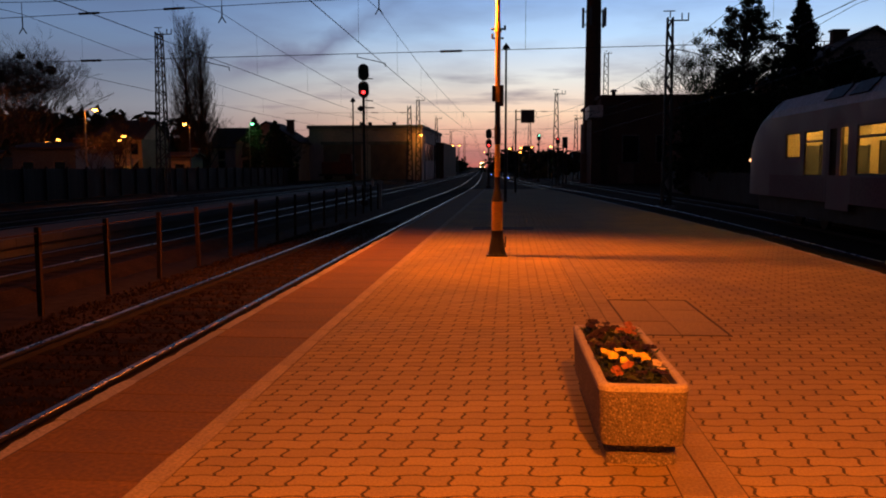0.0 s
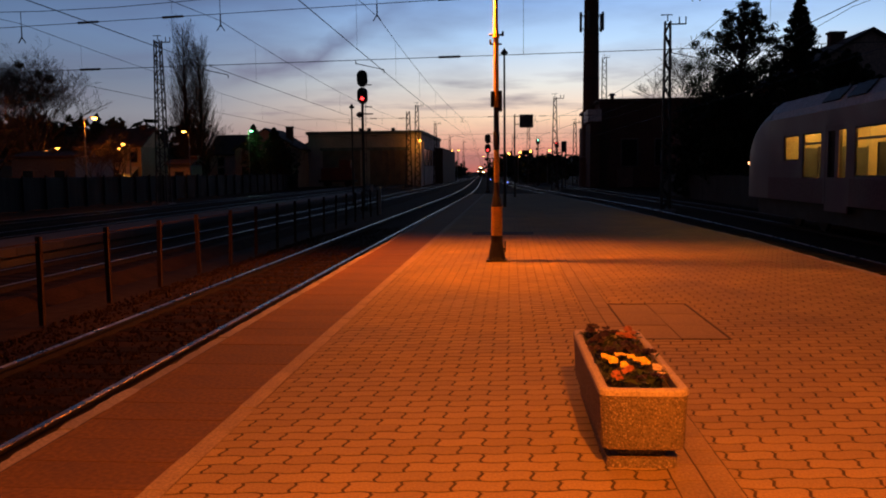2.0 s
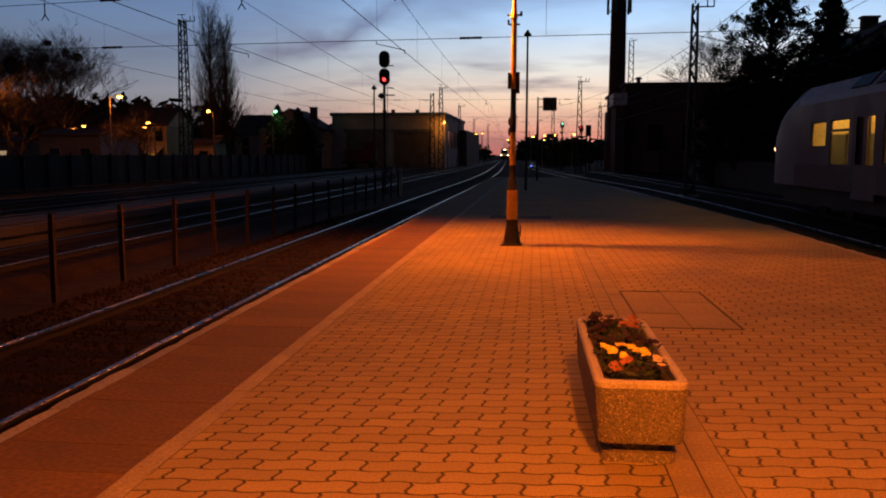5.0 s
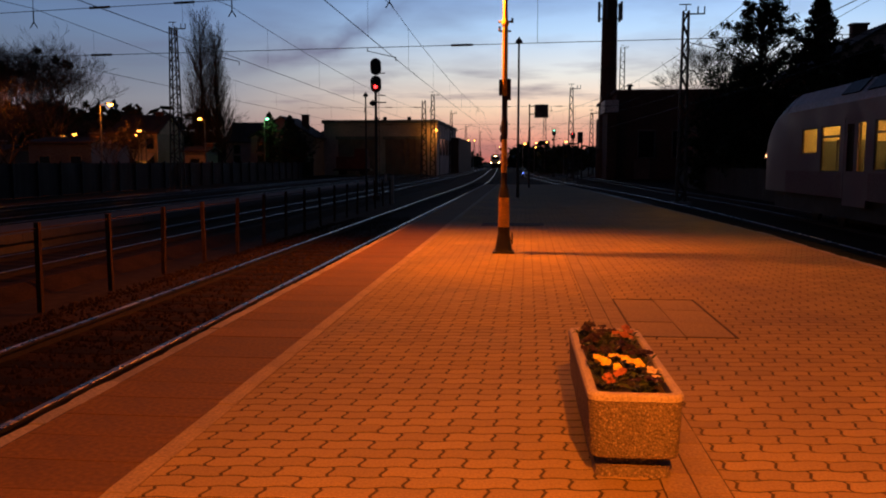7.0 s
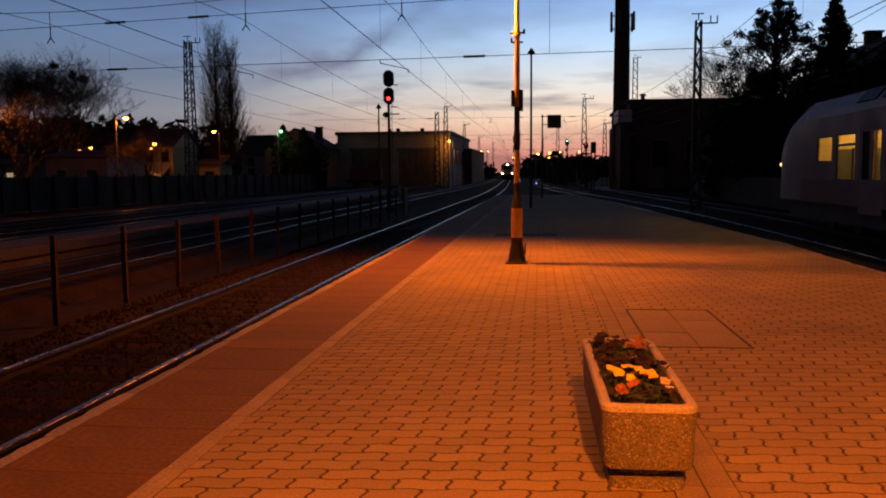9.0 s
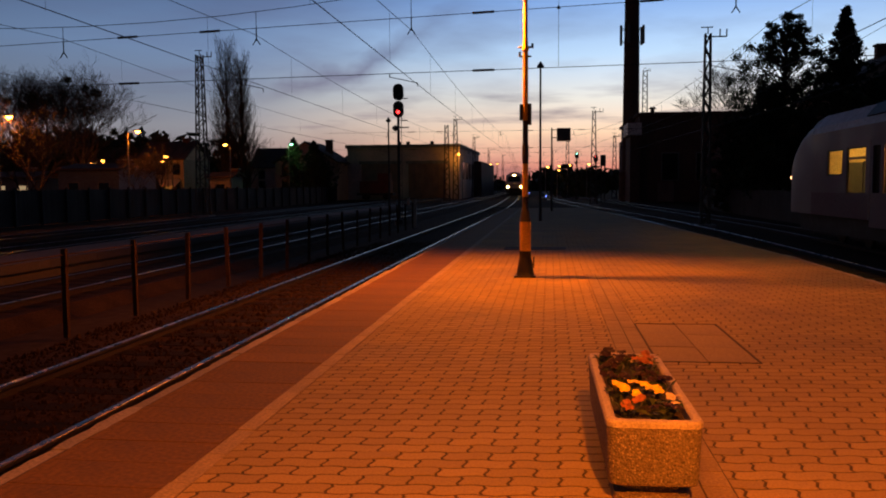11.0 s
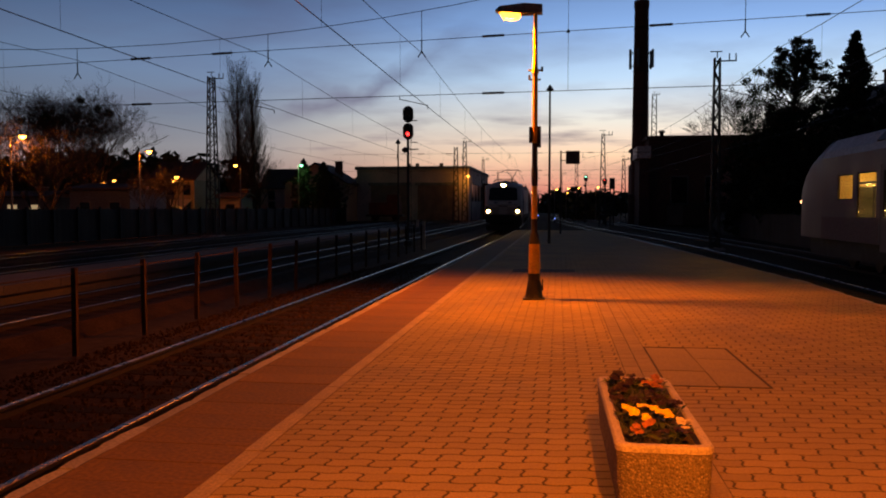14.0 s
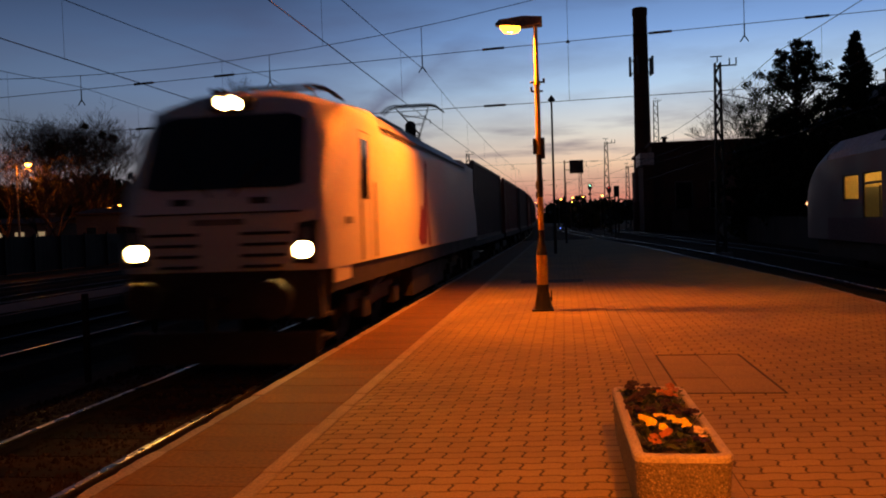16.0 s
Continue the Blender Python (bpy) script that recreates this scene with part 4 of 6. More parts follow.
lattice_mast((-13.4, 150, -0.6), 10.9, 0.4, 0.16, "distant lattice catenary mast")
lattice_mast((-14.8, 205, -0.6), 10.9, 0.4, 0.16, "distant lattice catenary mast")
lattice_mast((-14.5, 260, -0.6), 11.5, 0.4, 0.16, "distant lattice catenary mast")
lattice_mast((4.75, 90, -0.6), 10.0, 0.36, 0.14, "lattice catenary mast beside the converging lines")
lattice_mast((9.3, 122, -0.6), 9.2, 0.36, 0.16, "distant lattice catenary mast")
lattice_mast((2.8, 130, -0.6), 9.2, 0.36, 0.16, "distant lattice catenary mast", False)
lattice_mast((0.6, 180, -0.6), 9.6, 0.36, 0.16, "distant lattice catenary mast")
lattice_mast((-20.5, 330, -0.6), 11, 0.4, 0.16, "distant lattice catenary mast")
lattice_mast((16.5, 150, -0.6), 22.0, 0.55, 0.35, "tall thin lattice tower behind the brick works", True)
fence()

for nm, cv, c, m, y1, lab in (
        ("overhead_line", track_x, 5.12, 6.75, 420, "contact and carrying wires over the through line"),
        ("overhead_line", lambda y: -9.8 - max(0, y - 90) * 0.012, 5.15, 6.8, 300, "contact and carrying wires over the second line"),
        ("overhead_line", lambda y: -16.8, 5.2, 6.85, 240, "contact and carrying wires over the yard line"),
        ("overhead_line", right_x, 5.1, 6.7, 240, "contact and carrying wires over the converging line"),
        ("overhead_line", lambda y: 10.85 - max(0, y - 40) * 0.05, 5.1, 6.7, 200, "contact and carrying wires over the siding")):
    catenary(nm, cv, c, m, -8, y1, 60, lab)
SPANX = [-16.8, -9.75, -4.4, 6.0, 10.7]
headspan(28, -44, 17, 5.44, 7.36, SPANX, "cross-span ropes with insulators over all lines", 0.013, 0.036, (-17, 7.25, 0.0058))
headspan(88, -24, 12, 5.5, 7.3, [-17, -10, -5.0, 2.6, 8.2], "distant cross-span ropes over all lines")
headspan(148, -24, 16, 5.5, 7.3, [-17, -10.6, -6.3, -1, 5.5], "distant cross-span ropes over all lines")
headspan(208, -26, 16, 5.5, 7.3, [-17, -11, -8.0, -1.5, 4.5], "far cross-span ropes over all lines")
for y in (28.0,):
    lattice_mast((-44.2, y, -0.6), 12.0, 0.5, 0.2, "tapered lattice steel mast of the cross-span")
    lattice_mast((17.2, y, -0.6), 14.6, 0.5, 0.2, "tapered lattice steel mast of the cross-span")

# ---- buildings and yard edge ----


def wall_with_windows(t, x0, x1, y0, y1, z1, mat, windows=(), roof=None, lit=()):
    """A box house: walls with sunk panes on the camera-facing side."""
    bm = fresh()
    box(bm, x0, x1, y0, y1, -0.8, z1)
    part("wall", bm, mat, t)
    for i, (wx, wz, ww, wh) in enumerate(windows):
        w = part("window", boxes((wx - ww / 2 - 0.08, wx - ww / 2, y0 - 0.06, y0 + 0.02, wz - 0.08, wz + wh + 0.08), (wx + ww / 2, wx + ww / 2 + 0.08, y0 - 0.06, y0 + 0.02, wz - 0.08, wz + wh + 0.08),
                                 (wx - ww / 2, wx + ww / 2, y0 - 0.06, y0 + 0.02, wz + wh, wz + wh + 0.08), (wx - ww / 2, wx + ww / 2, y0 - 0.1, y0 + 0.02, wz - 0.08, wz)), M_CONC, t)
        part("pane", boxes((wx - ww / 2, wx + ww / 2, y0 - 0.02, y0 - 0.012, wz, wz + wh)), M_WINLIT if i in lit else M_WIN, w)


def gable_roof(t, x0, x1, y0, y1, z, h, along="x", mat=None, over=0.4):
    bm = fresh()
    if along == "x":
        ym = (y0 + y1) / 2
        prism(bm, [(y0 - over, z - 0.1), (ym, z + h), (y1 + over, z - 0.1), (y1 + over, z + 0.1), (ym, z + h + 0.22), (y0 - over, z + 0.1)], x0 - over, x1 + over, "x")
        for x in (x0, x1 - 0.3):
            g = fresh()
            prism(g, [(y0, z), (ym, z + h), (y1, z)], x, x + 0.3, "x")
            part("gable", g, M_PLASTD, t)
    else:
        xm = (x0 + x1) / 2
        prism(bm, [(x0 - over, z - 0.1), (xm, z + h), (x1 + over, z - 0.1), (x1 + over, z + 0.1), (xm, z + h + 0.22), (x0 - over, z + 0.1)], y0 - over, y1 + over, "y")
        for y in (y0, y1 - 0.3):
            g = fresh()
            prism(g, [(x0, z), (xm, z + h), (x1, z)], y, y + 0.3, "y")
            part("gable", g, M_PLASTD, t)
    part("roof", bm, mat or M_TILE, t)


def depot():
    t = thing("engine_depot", (0, 0, 0), "long low rendered engine shed with two large gates", "building")
    bm = fresh()
    box(bm, -33.0, -14.4, 135, 172, -0.8, 7.8)
    part("wall", bm, M_PLASTD, t, "dirty grey rendered wall")
    part("parapet", boxes((-33.3, -14.2, 134.75, 172.2, 7.8, 8.35)), M_CONC, t)
    for gx in (-30.6, -22.8):
        g = part("gate", boxes((gx, gx + 6.2, 134.86, 134.96, -0.5, 5.2)), M_GATE, t, "brown steel folding gate")
        bm = fresh()
        for i in range(7):
            box(bm, gx + 0.95 * i + 0.1, gx + 0.95 * i + 0.2, 134.80, 134.86, -0.4, 5.1)
        part("gate_ribs", bm, M_GATE, g)
        part("lintel", boxes((gx - 0.4, gx + 6.6, 134.7, 135.0, 5.2, 5.7)), M_CONC, t)
    for i in range(6):
        y = 139 + 5.4 * i
        w = part("window", boxes((-14.42, -14.32, y, y + 3.2, 2.6, 5.6)), M_CONC, t)
        part("pane", boxes((-14.34, -14.30, y + 0.15, y + 3.05, 2.75, 5.45)), M_WIN, w)
    part("lean_to", boxes((-14.4, -12.9, 160, 196, -0.8, 6.2)), M_BRICK, t)
    for x in (-27.0, -25.4, -21.0):
        part("roof_vent", rods(((x, 150, 8.3), (x, 150, 9.6), 0.35, 0.35, 8)), M_MAST, t)


def brickworks():
    t = thing("brick_works", (0, 0, 0), "long dark brick industrial building with a flat roof", "building")
    bm = fresh()
    box(bm, 11.3, 40, 108, 135, -0.8, 10.2)
    part("wall", bm, M_BRICK, t)
    part("cornice", boxes((11.0, 40.3, 107.7, 135.3, 10.2, 10.6)), M_BRICK, t)
    part("side_canopy", boxes((9.75, 11.45, 106.8, 113, 7.75, 9.25)), M_PANEL, t, "pale panel on the end wall")
    part("annex", boxes((10.1, 11.3, 107, 124, -0.8, 7.6)), M_BRICK, t)
    part("roof_vent", rods(((13.0, 109, 10.5), (13.0, 109, 11.1), 0.25, 0.25, 8), ((13.0, 109, 11.1), (13.0, 109, 11.35), 0.5, 0.3, 8)), M_MAST, t)
    for i in range(6):
        x = 14 + 4.2 * i
        w = part("window", boxes((x, x + 2.2, 107.9, 108.05, 2.0, 5.6)), M_CONC, t)
        part("pane", boxes((x + 0.15, x + 2.05, 107.86, 107.9, 2.15, 5.45)), M_WIN, w)
    part("door", boxes((13.6, 15.6, 107.86, 107.96, -0.6, 1.9)), M_GATE, t)
    part("low_wing", boxes((18, 44, 78, 100, -0.8, 6.0)), M_BRICK, t)
    c = thing("chimney", (10.9, 115, -0.7), "tall round brick factory chimney with aerials strapped on", "chimney")
    bm = fresh()
    lathe(bm, [(1.5, 0), (1.5, 4), (1.16, 4.2), (0.93, 28.7), (1.0, 28.9), (1.0, 29.7), (0.9, 29.8)], 24)
    part("shaft", bm, M_BRICK, c, "sooty tapering brick shaft", True)
    for a in (150, 200, 250, 340, 30):
        x, y = 1.55 * math.cos(radians(a)), 1.55 * math.sin(radians(a))
        part("aerial", boxes((x - 0.16, x + 0.16, y - 0.1, y + 0.1, 20.9, 23.3)), M_GREY, c, "grey panel aerial")
    for a in (150, 200, 250, 340, 30):
        for z in (21.2, 22.9):
            part("aerial_bracket", rods(((0, 0, z), (1.6 * math.cos(radians(a)), 1.6 * math.sin(radians(a)), z), 0.05, 0.05, 5)), M_GREY, c)
    for z in (8.5, 14.5, 20.4, 26.0):
        bm = fresh()
        lathe(bm, [(1.2 - z * 0.0085 + 0.02, z), (1.2 - z * 0.0085 + 0.02, z + 0.12)], 24)
        part("steel_hoop", bm, M_MAST, c)


def house(at, w, d, h, rh, label, along="x", mat=None, lit=(), wins=3, cx=0.2, stack=0.5):
    t = thing("house", at, label, "house", "houses behind the yard")
    ws = [(-w / 2 + w * (i + 0.5) / wins, h * 0.32, 1.1, 1.5) for i in range(wins)]
    if h > 4.5:
        ws += [(-w / 2 + w * (i + 0.5) / wins, h * 0.66, 1.1, 1.4) for i in range(wins)]
    wall_with_windows(t, -w / 2, w / 2, 0, d, h, mat or M_PLASTER, ws, lit=lit)
    gable_roof(t, -w / 2, w / 2, 0, d, h, rh, along)
    x = w * cx
    ch = part("chimney", boxes((x, x + 1.1, d * 0.45, d * 0.45 + 0.7, h, h + rh + stack)), M_BRICK, t)
    part("chimney_cap", boxes((x - 0.1, x + 1.2, d * 0.45 - 0.1, d * 0.45 + 0.8, h + rh + stack, h + rh + stack + 0.15)), M_CONC, ch)


def porch():
    """A sloping awning on the house front with a lamp under it."""
    t = thing("awning", (-54.2, 112, -0.7), "pale sloping awning on a house front, lit from beneath", "awning")
    bm = fresh()
    prism(bm, [(-0.07, 3.5), (-2.3, 2.5), (-2.3, 2.42), (-0.07, 3.4)], -3.0, 3.0, "x")
    part("canopy", bm, M_PLASTER, t)
    for x in (-2.9, 2.9):
        part("post", boxes((x - 0.06, x + 0.06, -2.25, -2.13, 0, 2.48)), M_MAST, t)
    part("lamp", rods(((0, -0.9, 2.86), (0, -0.9, 2.76), 0.12, 0.16, 12)), G_STREET, t, "small glowing lamp")
    bulb("awning_lamp_light", -54.2, 111.0, 1.85, 45, (1.0, 0.42, 0.08), 0.12)


def paling(x0, y0, x1, y1, h, label, step=0.16):
    t = thing("paling_fence", (0, 0, -0.65), label, "fence")
    d = Vector((x1 - x0, y1 - y0, 0))
    n = int(d.length / 2.5)
    a = math.degrees(math.atan2(d.y, d.x))
    bm = fresh()
    box(bm, -0.06, 0.06, -0.06, 0.06, 0, h + 0.1)
    me = mesh_of("post", bm, M_FENCE)
    for i in range(n + 1):
        k = new("post", me)
        k.parent = t
        k.matrix_basis = pose(x0 + d.x * i / n, y0 + d.y * i / n, 0, 0, 0, a)
    bm = fresh()
    u = d.normalized()
    m = Matrix.Rotation(radians(a), 4, "Z")
    for i in range(int(d.length / step)):
        p = Vector((x0, y0, 0)) + u * step * i
        box(bm, 0.0, step * 0.8, 0.07, 0.10, 0.08, h - random.uniform(0, 0.08), Matrix.Translation(p) @ m)
    part("boarding", bm, M_FENCE, t, "weathered upright boards", kind="stuff")


def street_lamp(at, h, lens=G_STREET, reach=0.9, label="slim street lamp with a glowing sodium head", power=0, size=1.0):
    t = thing("street_lamp", at, label, "street lamp", "street lamps behind the yard")
    bm = fresh()
    lathe(bm, [(0.11, 0), (0.08, h * 0.5), (0.055, h - 0.1)], 8)
    part("pole", bm, M_GREY, t)
    part("arm", rods(((0, 0, h - 0.15), (reach * 0.75, 0, h + 0.05), 0.035)), M_GREY, t)
    bm = fresh()
    prism(bm, [(reach * 0.6, h), (reach * 0.65, h + 0.10), (reach * 1.3, h + 0.12), (reach * 1.4, h + 0.03)], -0.13, 0.13, "y")
    part("hood", bm, M_GREY, t)
    bm = fresh()
    lathe(bm, [(0.10 * size, -0.2 * size), (0.23 * size, -0.07 * size), (0.22 * size, 0.0)], 10, (reach * 1.05, 0, h))
    part("lens", bm, lens, t, "glowing lens")
    if power:
        bulb("street_lamp_light", at[0] + reach * 1.05, at[1], at[2] + h - 0.45, power, size=0.15)


depot()
brickworks()
house((-54.2, 112, -0.7), 6.6, 9, 6.2, 2.6, "two-storey pale rendered house lit by a street lamp", "x", lit=())
house((-38, 128, -0.7), 10, 10, 6.0, 3.2, "rendered house with a steep dark roof", "y")
house((-63, 122, -0.7), 14, 10, 5.4, 3.2, "long dark house behind the yard fence", "x", M_PLASTD)
house((-45.5, 140, -0.7), 12, 10, 5.6, 3.4, "house with a dark tiled roof", "x", M_PLASTD)
house((-32.3, 142, -0.7), 9, 9, 6.2, 2.4, "pale house beside the depot", "y")
house((25.4, 62, -0.7), 9.5, 12, 9.0, 2.9, "large dark house above the siding", "y", M_PLASTD, cx=-0.085, stack=0.7)
house((-57.5, 80, -0.7), 10.0, 6, 3.4, 0.5, "low dark shed with a row of lit windows", "x", M_SHED, lit=(0, 1, 2, 3), wins=4)
house((-46.5, 80, -0.7), 6.6, 8, 4.2, 0.5, "low flat blue-grey shed behind the fence", "x", M_SHED, wins=2)
house((-42.3, 104, -0.7), 3.0, 4, 3.6, 0.5, "small rendered shed under a street lamp", "x", wins=1)
porch()
paling(-31, 30, -29, 105, 2.2, "weathered grey paling fence along the yard")
paling(-29, 105, -34, 134, 2.2, "weathered grey paling fence towards the depot")
paling(13.6, 12, 13.6, 76, 1.9, "dark paling fence behind the siding")
street_lamp((-36.8, 70, -0.6), 7.2, power=500)
street_lamp((-39.3, 100, -0.6), 7.5, reach=-0.6, power=170)
street_lamp((-42.2, 90, -0.6), 5.7, reach=-0.7, power=55)
street_lamp((-50.9, 107, -0.6), 5.8, reach=-0.7, power=120)
street_lamp((-54.3, 95, -0.6), 5.5, power=60)
street_lamp((-52.8, 90, -0.6), 5.0, power=60)
street_lamp((-38.6, 55, -0.6), 7.3, power=800, label="slim street lamp shining into bare branches")
street_lamp((-36.9, 116.0, -0.6), 8.3, lens=G_GREEN, reach=0.4, label="street lamp with a greenish mercury head", power=0)
bulb("mercury_lamp_light", -36.4, 115.6, 7.4, 110, (0.45, 1.0, 0.35), 0.15)
for x, y, h in ((1.4, 150, 5.6), (3.4, 158, 5.9), (-0.6, 140, 5.2), (6.6, 150, 5.8), (8.2, 170, 5.0), (-13.6, 190, 7.0), (-14.6, 230, 8.0), (-10.0, 300, 7.5), (2.0, 220, 6.0), (-19, 260, 6.2)):
    street_lamp((x, y, -0.6), h, reach=0.35, label="distant yard lamp with a glowing head", size=0.75)
bulb("yard_lamp_light", -14.5, 133.5, 6.3, 110, (1.0, 0.42, 0.05), 0.2)
street_lamp((-13.8, 133.5, -0.6), 7.3, reach=-0.6, label="yard lamp lighting the depot corner")
for x, y in ((-4.0, 170), (-0.4, 120)):
    t = thing("shunting_lamp", (x, y, -0.6), "low ground lamp with a small blue lens", "signal lamp")
    part("body", boxes((-0.12, 0.12, -0.1, 0.1, 0, 0.75)), M_BLK, t)
    part("lens", rods(((0, -0.16, 0.6), (0, -0.1, 0.6), 0.10, 0.10, 10)), G_BLUE, t)
t = thing("relay_box", (6.4, 101, -0.6), "grey trackside relay box on legs", "cabinet")
part("body", boxes((-0.3, 0.3, -0.4, 0.4, 4.4, 5.7)), M_MAST, t)
part("leg", rods(((-0.2, 0, 0), (-0.2, 0, 4.4), 0.08)), M_MAST, t)
part("leg", rods(((0.2, 0, 0), (0.2, 0, 4.4), 0.08)), M_MAST, t)

# old freight wagon before the depot
t = thing("freight_wagon", (-24.6, 118, -0.3), "small rusty red service wagon before the depot", "wagon")
part("body", boxes((-2.2, 2.2, -1.2, 1.2, 0.9, 2.6)), M_TEAL, t)
part("cab", boxes((0.4, 2.0, -1.1, 1.1, 2.6, 3.7)), M_TEAL, t)
part("frame", boxes((-2.6, 2.6, -1.25, 1.25, 0.6, 0.9)), M_DARK, t)
for x in (-1.5, 1.5):
    for y in (-0.75, 0.75):
        part("wheel", rods(((x, y - 0.06, 0.45), (x, y + 0.06, 0.45), 0.45, 0.45, 16)), M_DARK, t)

# ---- trees ----


def grow(rnd, bm, p, d, length, r, depth, up, spread, tips=None):
    """A limb that bends, tapers and forks."""
    seg = 3
    for i in range(seg):
        d = (d + Vector((rnd.gauss(0, 0.10), rnd.gauss(0, 0.10), rnd.gauss(0, 0.06) + up))).normalized()
        q = p + d * length / seg
        r1 = r * (0.88 if depth else 0.7)
        rod(bm, p, q, max(r, 0.012), max(r1, 0.010), 5 if r > 0.06 else 3, False)
        p, r = q, r1
        if depth and i:
            n = 2 if rnd.random() < 0.75 else 1
            for k in range(n):
                a = rnd.uniform(0, 6.283)
                side = Vector((math.cos(a), math.sin(a), rnd.uniform(-0.1, 0.4)))
                grow(rnd, bm, p.copy(), (d + side * spread).normalized(), length * rnd.uniform(0.55, 0.78), r * 0.62, depth - 1, up, spread, tips)
    if tips is not None and depth < 2:
        tips.append(p.copy())


def bare_tree(at, h, seed, label, nests=0, lean=0.8, depth=4):
    rnd = random.Random(seed)
    t = thing("bare_tree", at, label, "tree", "leafless trees")
    tips = []
    bm = fresh()
    rod(bm, (0, 0, 0), (0, 0, h * 0.22), h * 0.018, h * 0.015, 8)
    part("trunk", bm, M_BARK, t)
    bm = fresh()
    for k in range(4):
        a = k * 1.57 + rnd.uniform(-0.4, 0.4)
        grow(rnd, bm, Vector((0, 0, h * (0.17 + 0.013 * k))), Vector((0.45 * math.cos(a), 0.45 * math.sin(a), 1)).normalized(), h * 0.30, h * 0.0085, depth, 0.05, lean, tips)
    part("crown", bm, M_BARK, t, "bare twiggy crown", kind="stuff")
    for k in range(nests):
        p = rnd.choice(tips)
        bm = fresh()
        for j in range(120):
            a = Vector((rnd.gauss(0, 1), rnd.gauss(0, 1), rnd.gauss(0, 1))).normalized()
            rod(bm, p + a * 0.1, p + a * rnd.uniform(0.4, 0.62), 0.05, 0.02, 3, False)
        part("mistletoe", bm, M_FOL, t, "dense round mistletoe clump")
    return t


def poplar(at, h, seed, wide=0.5):
    rnd = random.Random(seed)
    t = thing("poplar", at, "tall narrow leafless poplar", "tree", "leafless trees")
    part("trunk", rods(((0, 0, 0), (0.1, 0, h * 0.5), 0.38, 0.2, 8), ((0.1, 0, h * 0.5), (0, 0, h * 0.97), 0.2, 0.03, 6)), M_BARK, t)
    bm = fresh()
    for i in range(400):
        k = rnd.random() ** 0.9
        z = h * (0.10 + 0.80 * k)
        a = rnd.uniform(0, 6.283)
        ln = h * 0.19 * (1.0 - 0.55 * k) * rnd.uniform(0.6, 1.15)
        p = Vector((0, 0, z))
        d = Vector((wide * math.cos(a), wide * math.sin(a), 1)).normalized()
        r = 0.052 * (1.15 - k)
        for s in range(4):
            d = (d + Vector((rnd.gauss(0, 0.07), rnd.gauss(0, 0.07), 0.20))).normalized()
            q = p + d * ln / 4 * 1.3
            rod(bm, p, q, r, r * 0.7, 3, False)
            p, r = q, r * 0.7
            for b in range(2):
                e = (d + Vector((rnd.gauss(0, 0.35), rnd.gauss(0, 0.35), 0.3))).normalized()
                rod(bm, p, p + e * ln * rnd.uniform(0.25, 0.6), r * 0.75, 0.014, 3, False)
    part("crown", bm, M_BARK, t, "steep upright twigs", kind="stuff")


def leafy(at, h, rx, seed, label, mat, count=7000, leaf=0.22, cone=False, z0=0.2, gaps=0.45):
    rng = np.random.default_rng(seed)
    t = thing("conifer" if cone else "leafy_tree", at, label, "tree", "trees beside the line")
    part("trunk", rods(((0, 0, 0), (0, 0, h * 0.8), h * 0.022, h * 0.006, 7)), M_BARK, t)
    bm = fresh()
    V, F = [], []
    clumps = []
    many = 420 if cone else 260
    for i in range(many):
        k = (i + rng.random()) / many
        z = h * (z0 + (0.97 - z0) * k)
        if cone:
            r = min(rx, 2.6 * rx * (1.02 - k)) * rng.uniform(0.25, 1.05)
        else:
            r = rx * math.sin(math.pi * min(0.97, 0.16 + 0.84 * k)) ** 0.7 * rng.uniform(0.25, 1.0)
        a = rng.uniform(0, 2 * math.pi)
        c = np.array((r * math.cos(a), r * math.sin(a), z))
        if not cone and k > 0.55:
            c = c * np.array((1.15, 1.15, 1.0)) + rng.normal(0, 0.25, 3)
        clumps.append((c, (0.10 + 0.11 * rng.random()) * h * (0.26 * min(1, 0.4 + 2.5 * (1 - k)) if cone else 0.58 - 0.34 * k)))
        rod(bm, (0, 0, z * 0.86), tuple(c), 0.05, 0.012, 4, False)
    per = count // len(clumps)
    for c, s in clumps:
        ball = rng.normal(0, 1, (per, 3))
        ball *= (1.75 * rng.random((per, 1)) ** 0.6) / np.linalg.norm(ball, axis=1, keepdims=True)
        p = c + ball * s * np.array((0.34, 0.34, 0.24) if cone else (0.40, 0.40, 0.36))
        for q in p:
            u, w = rng.normal(0, 1, 3), rng.normal(0, 1, 3)
            u /= np.linalg.norm(u)
            w -= u * (w @ u)
            w /= np.linalg.norm(w)
            l = leaf * rng.uniform(0.5, 1.2)
            b = len(V)
            V.extend([tuple(q - u * l), tuple(q + w * l * 0.45), tuple(q + u * l), tuple(q - w * l * 0.45)])
            F.append((b, b + 1, b + 2, b + 3))
    part("limb", bm, M_BARK, t, "thin inner limbs", kind="stuff")
    bulk("crown", V, F, mat, t, "ragged crown of small leaves")


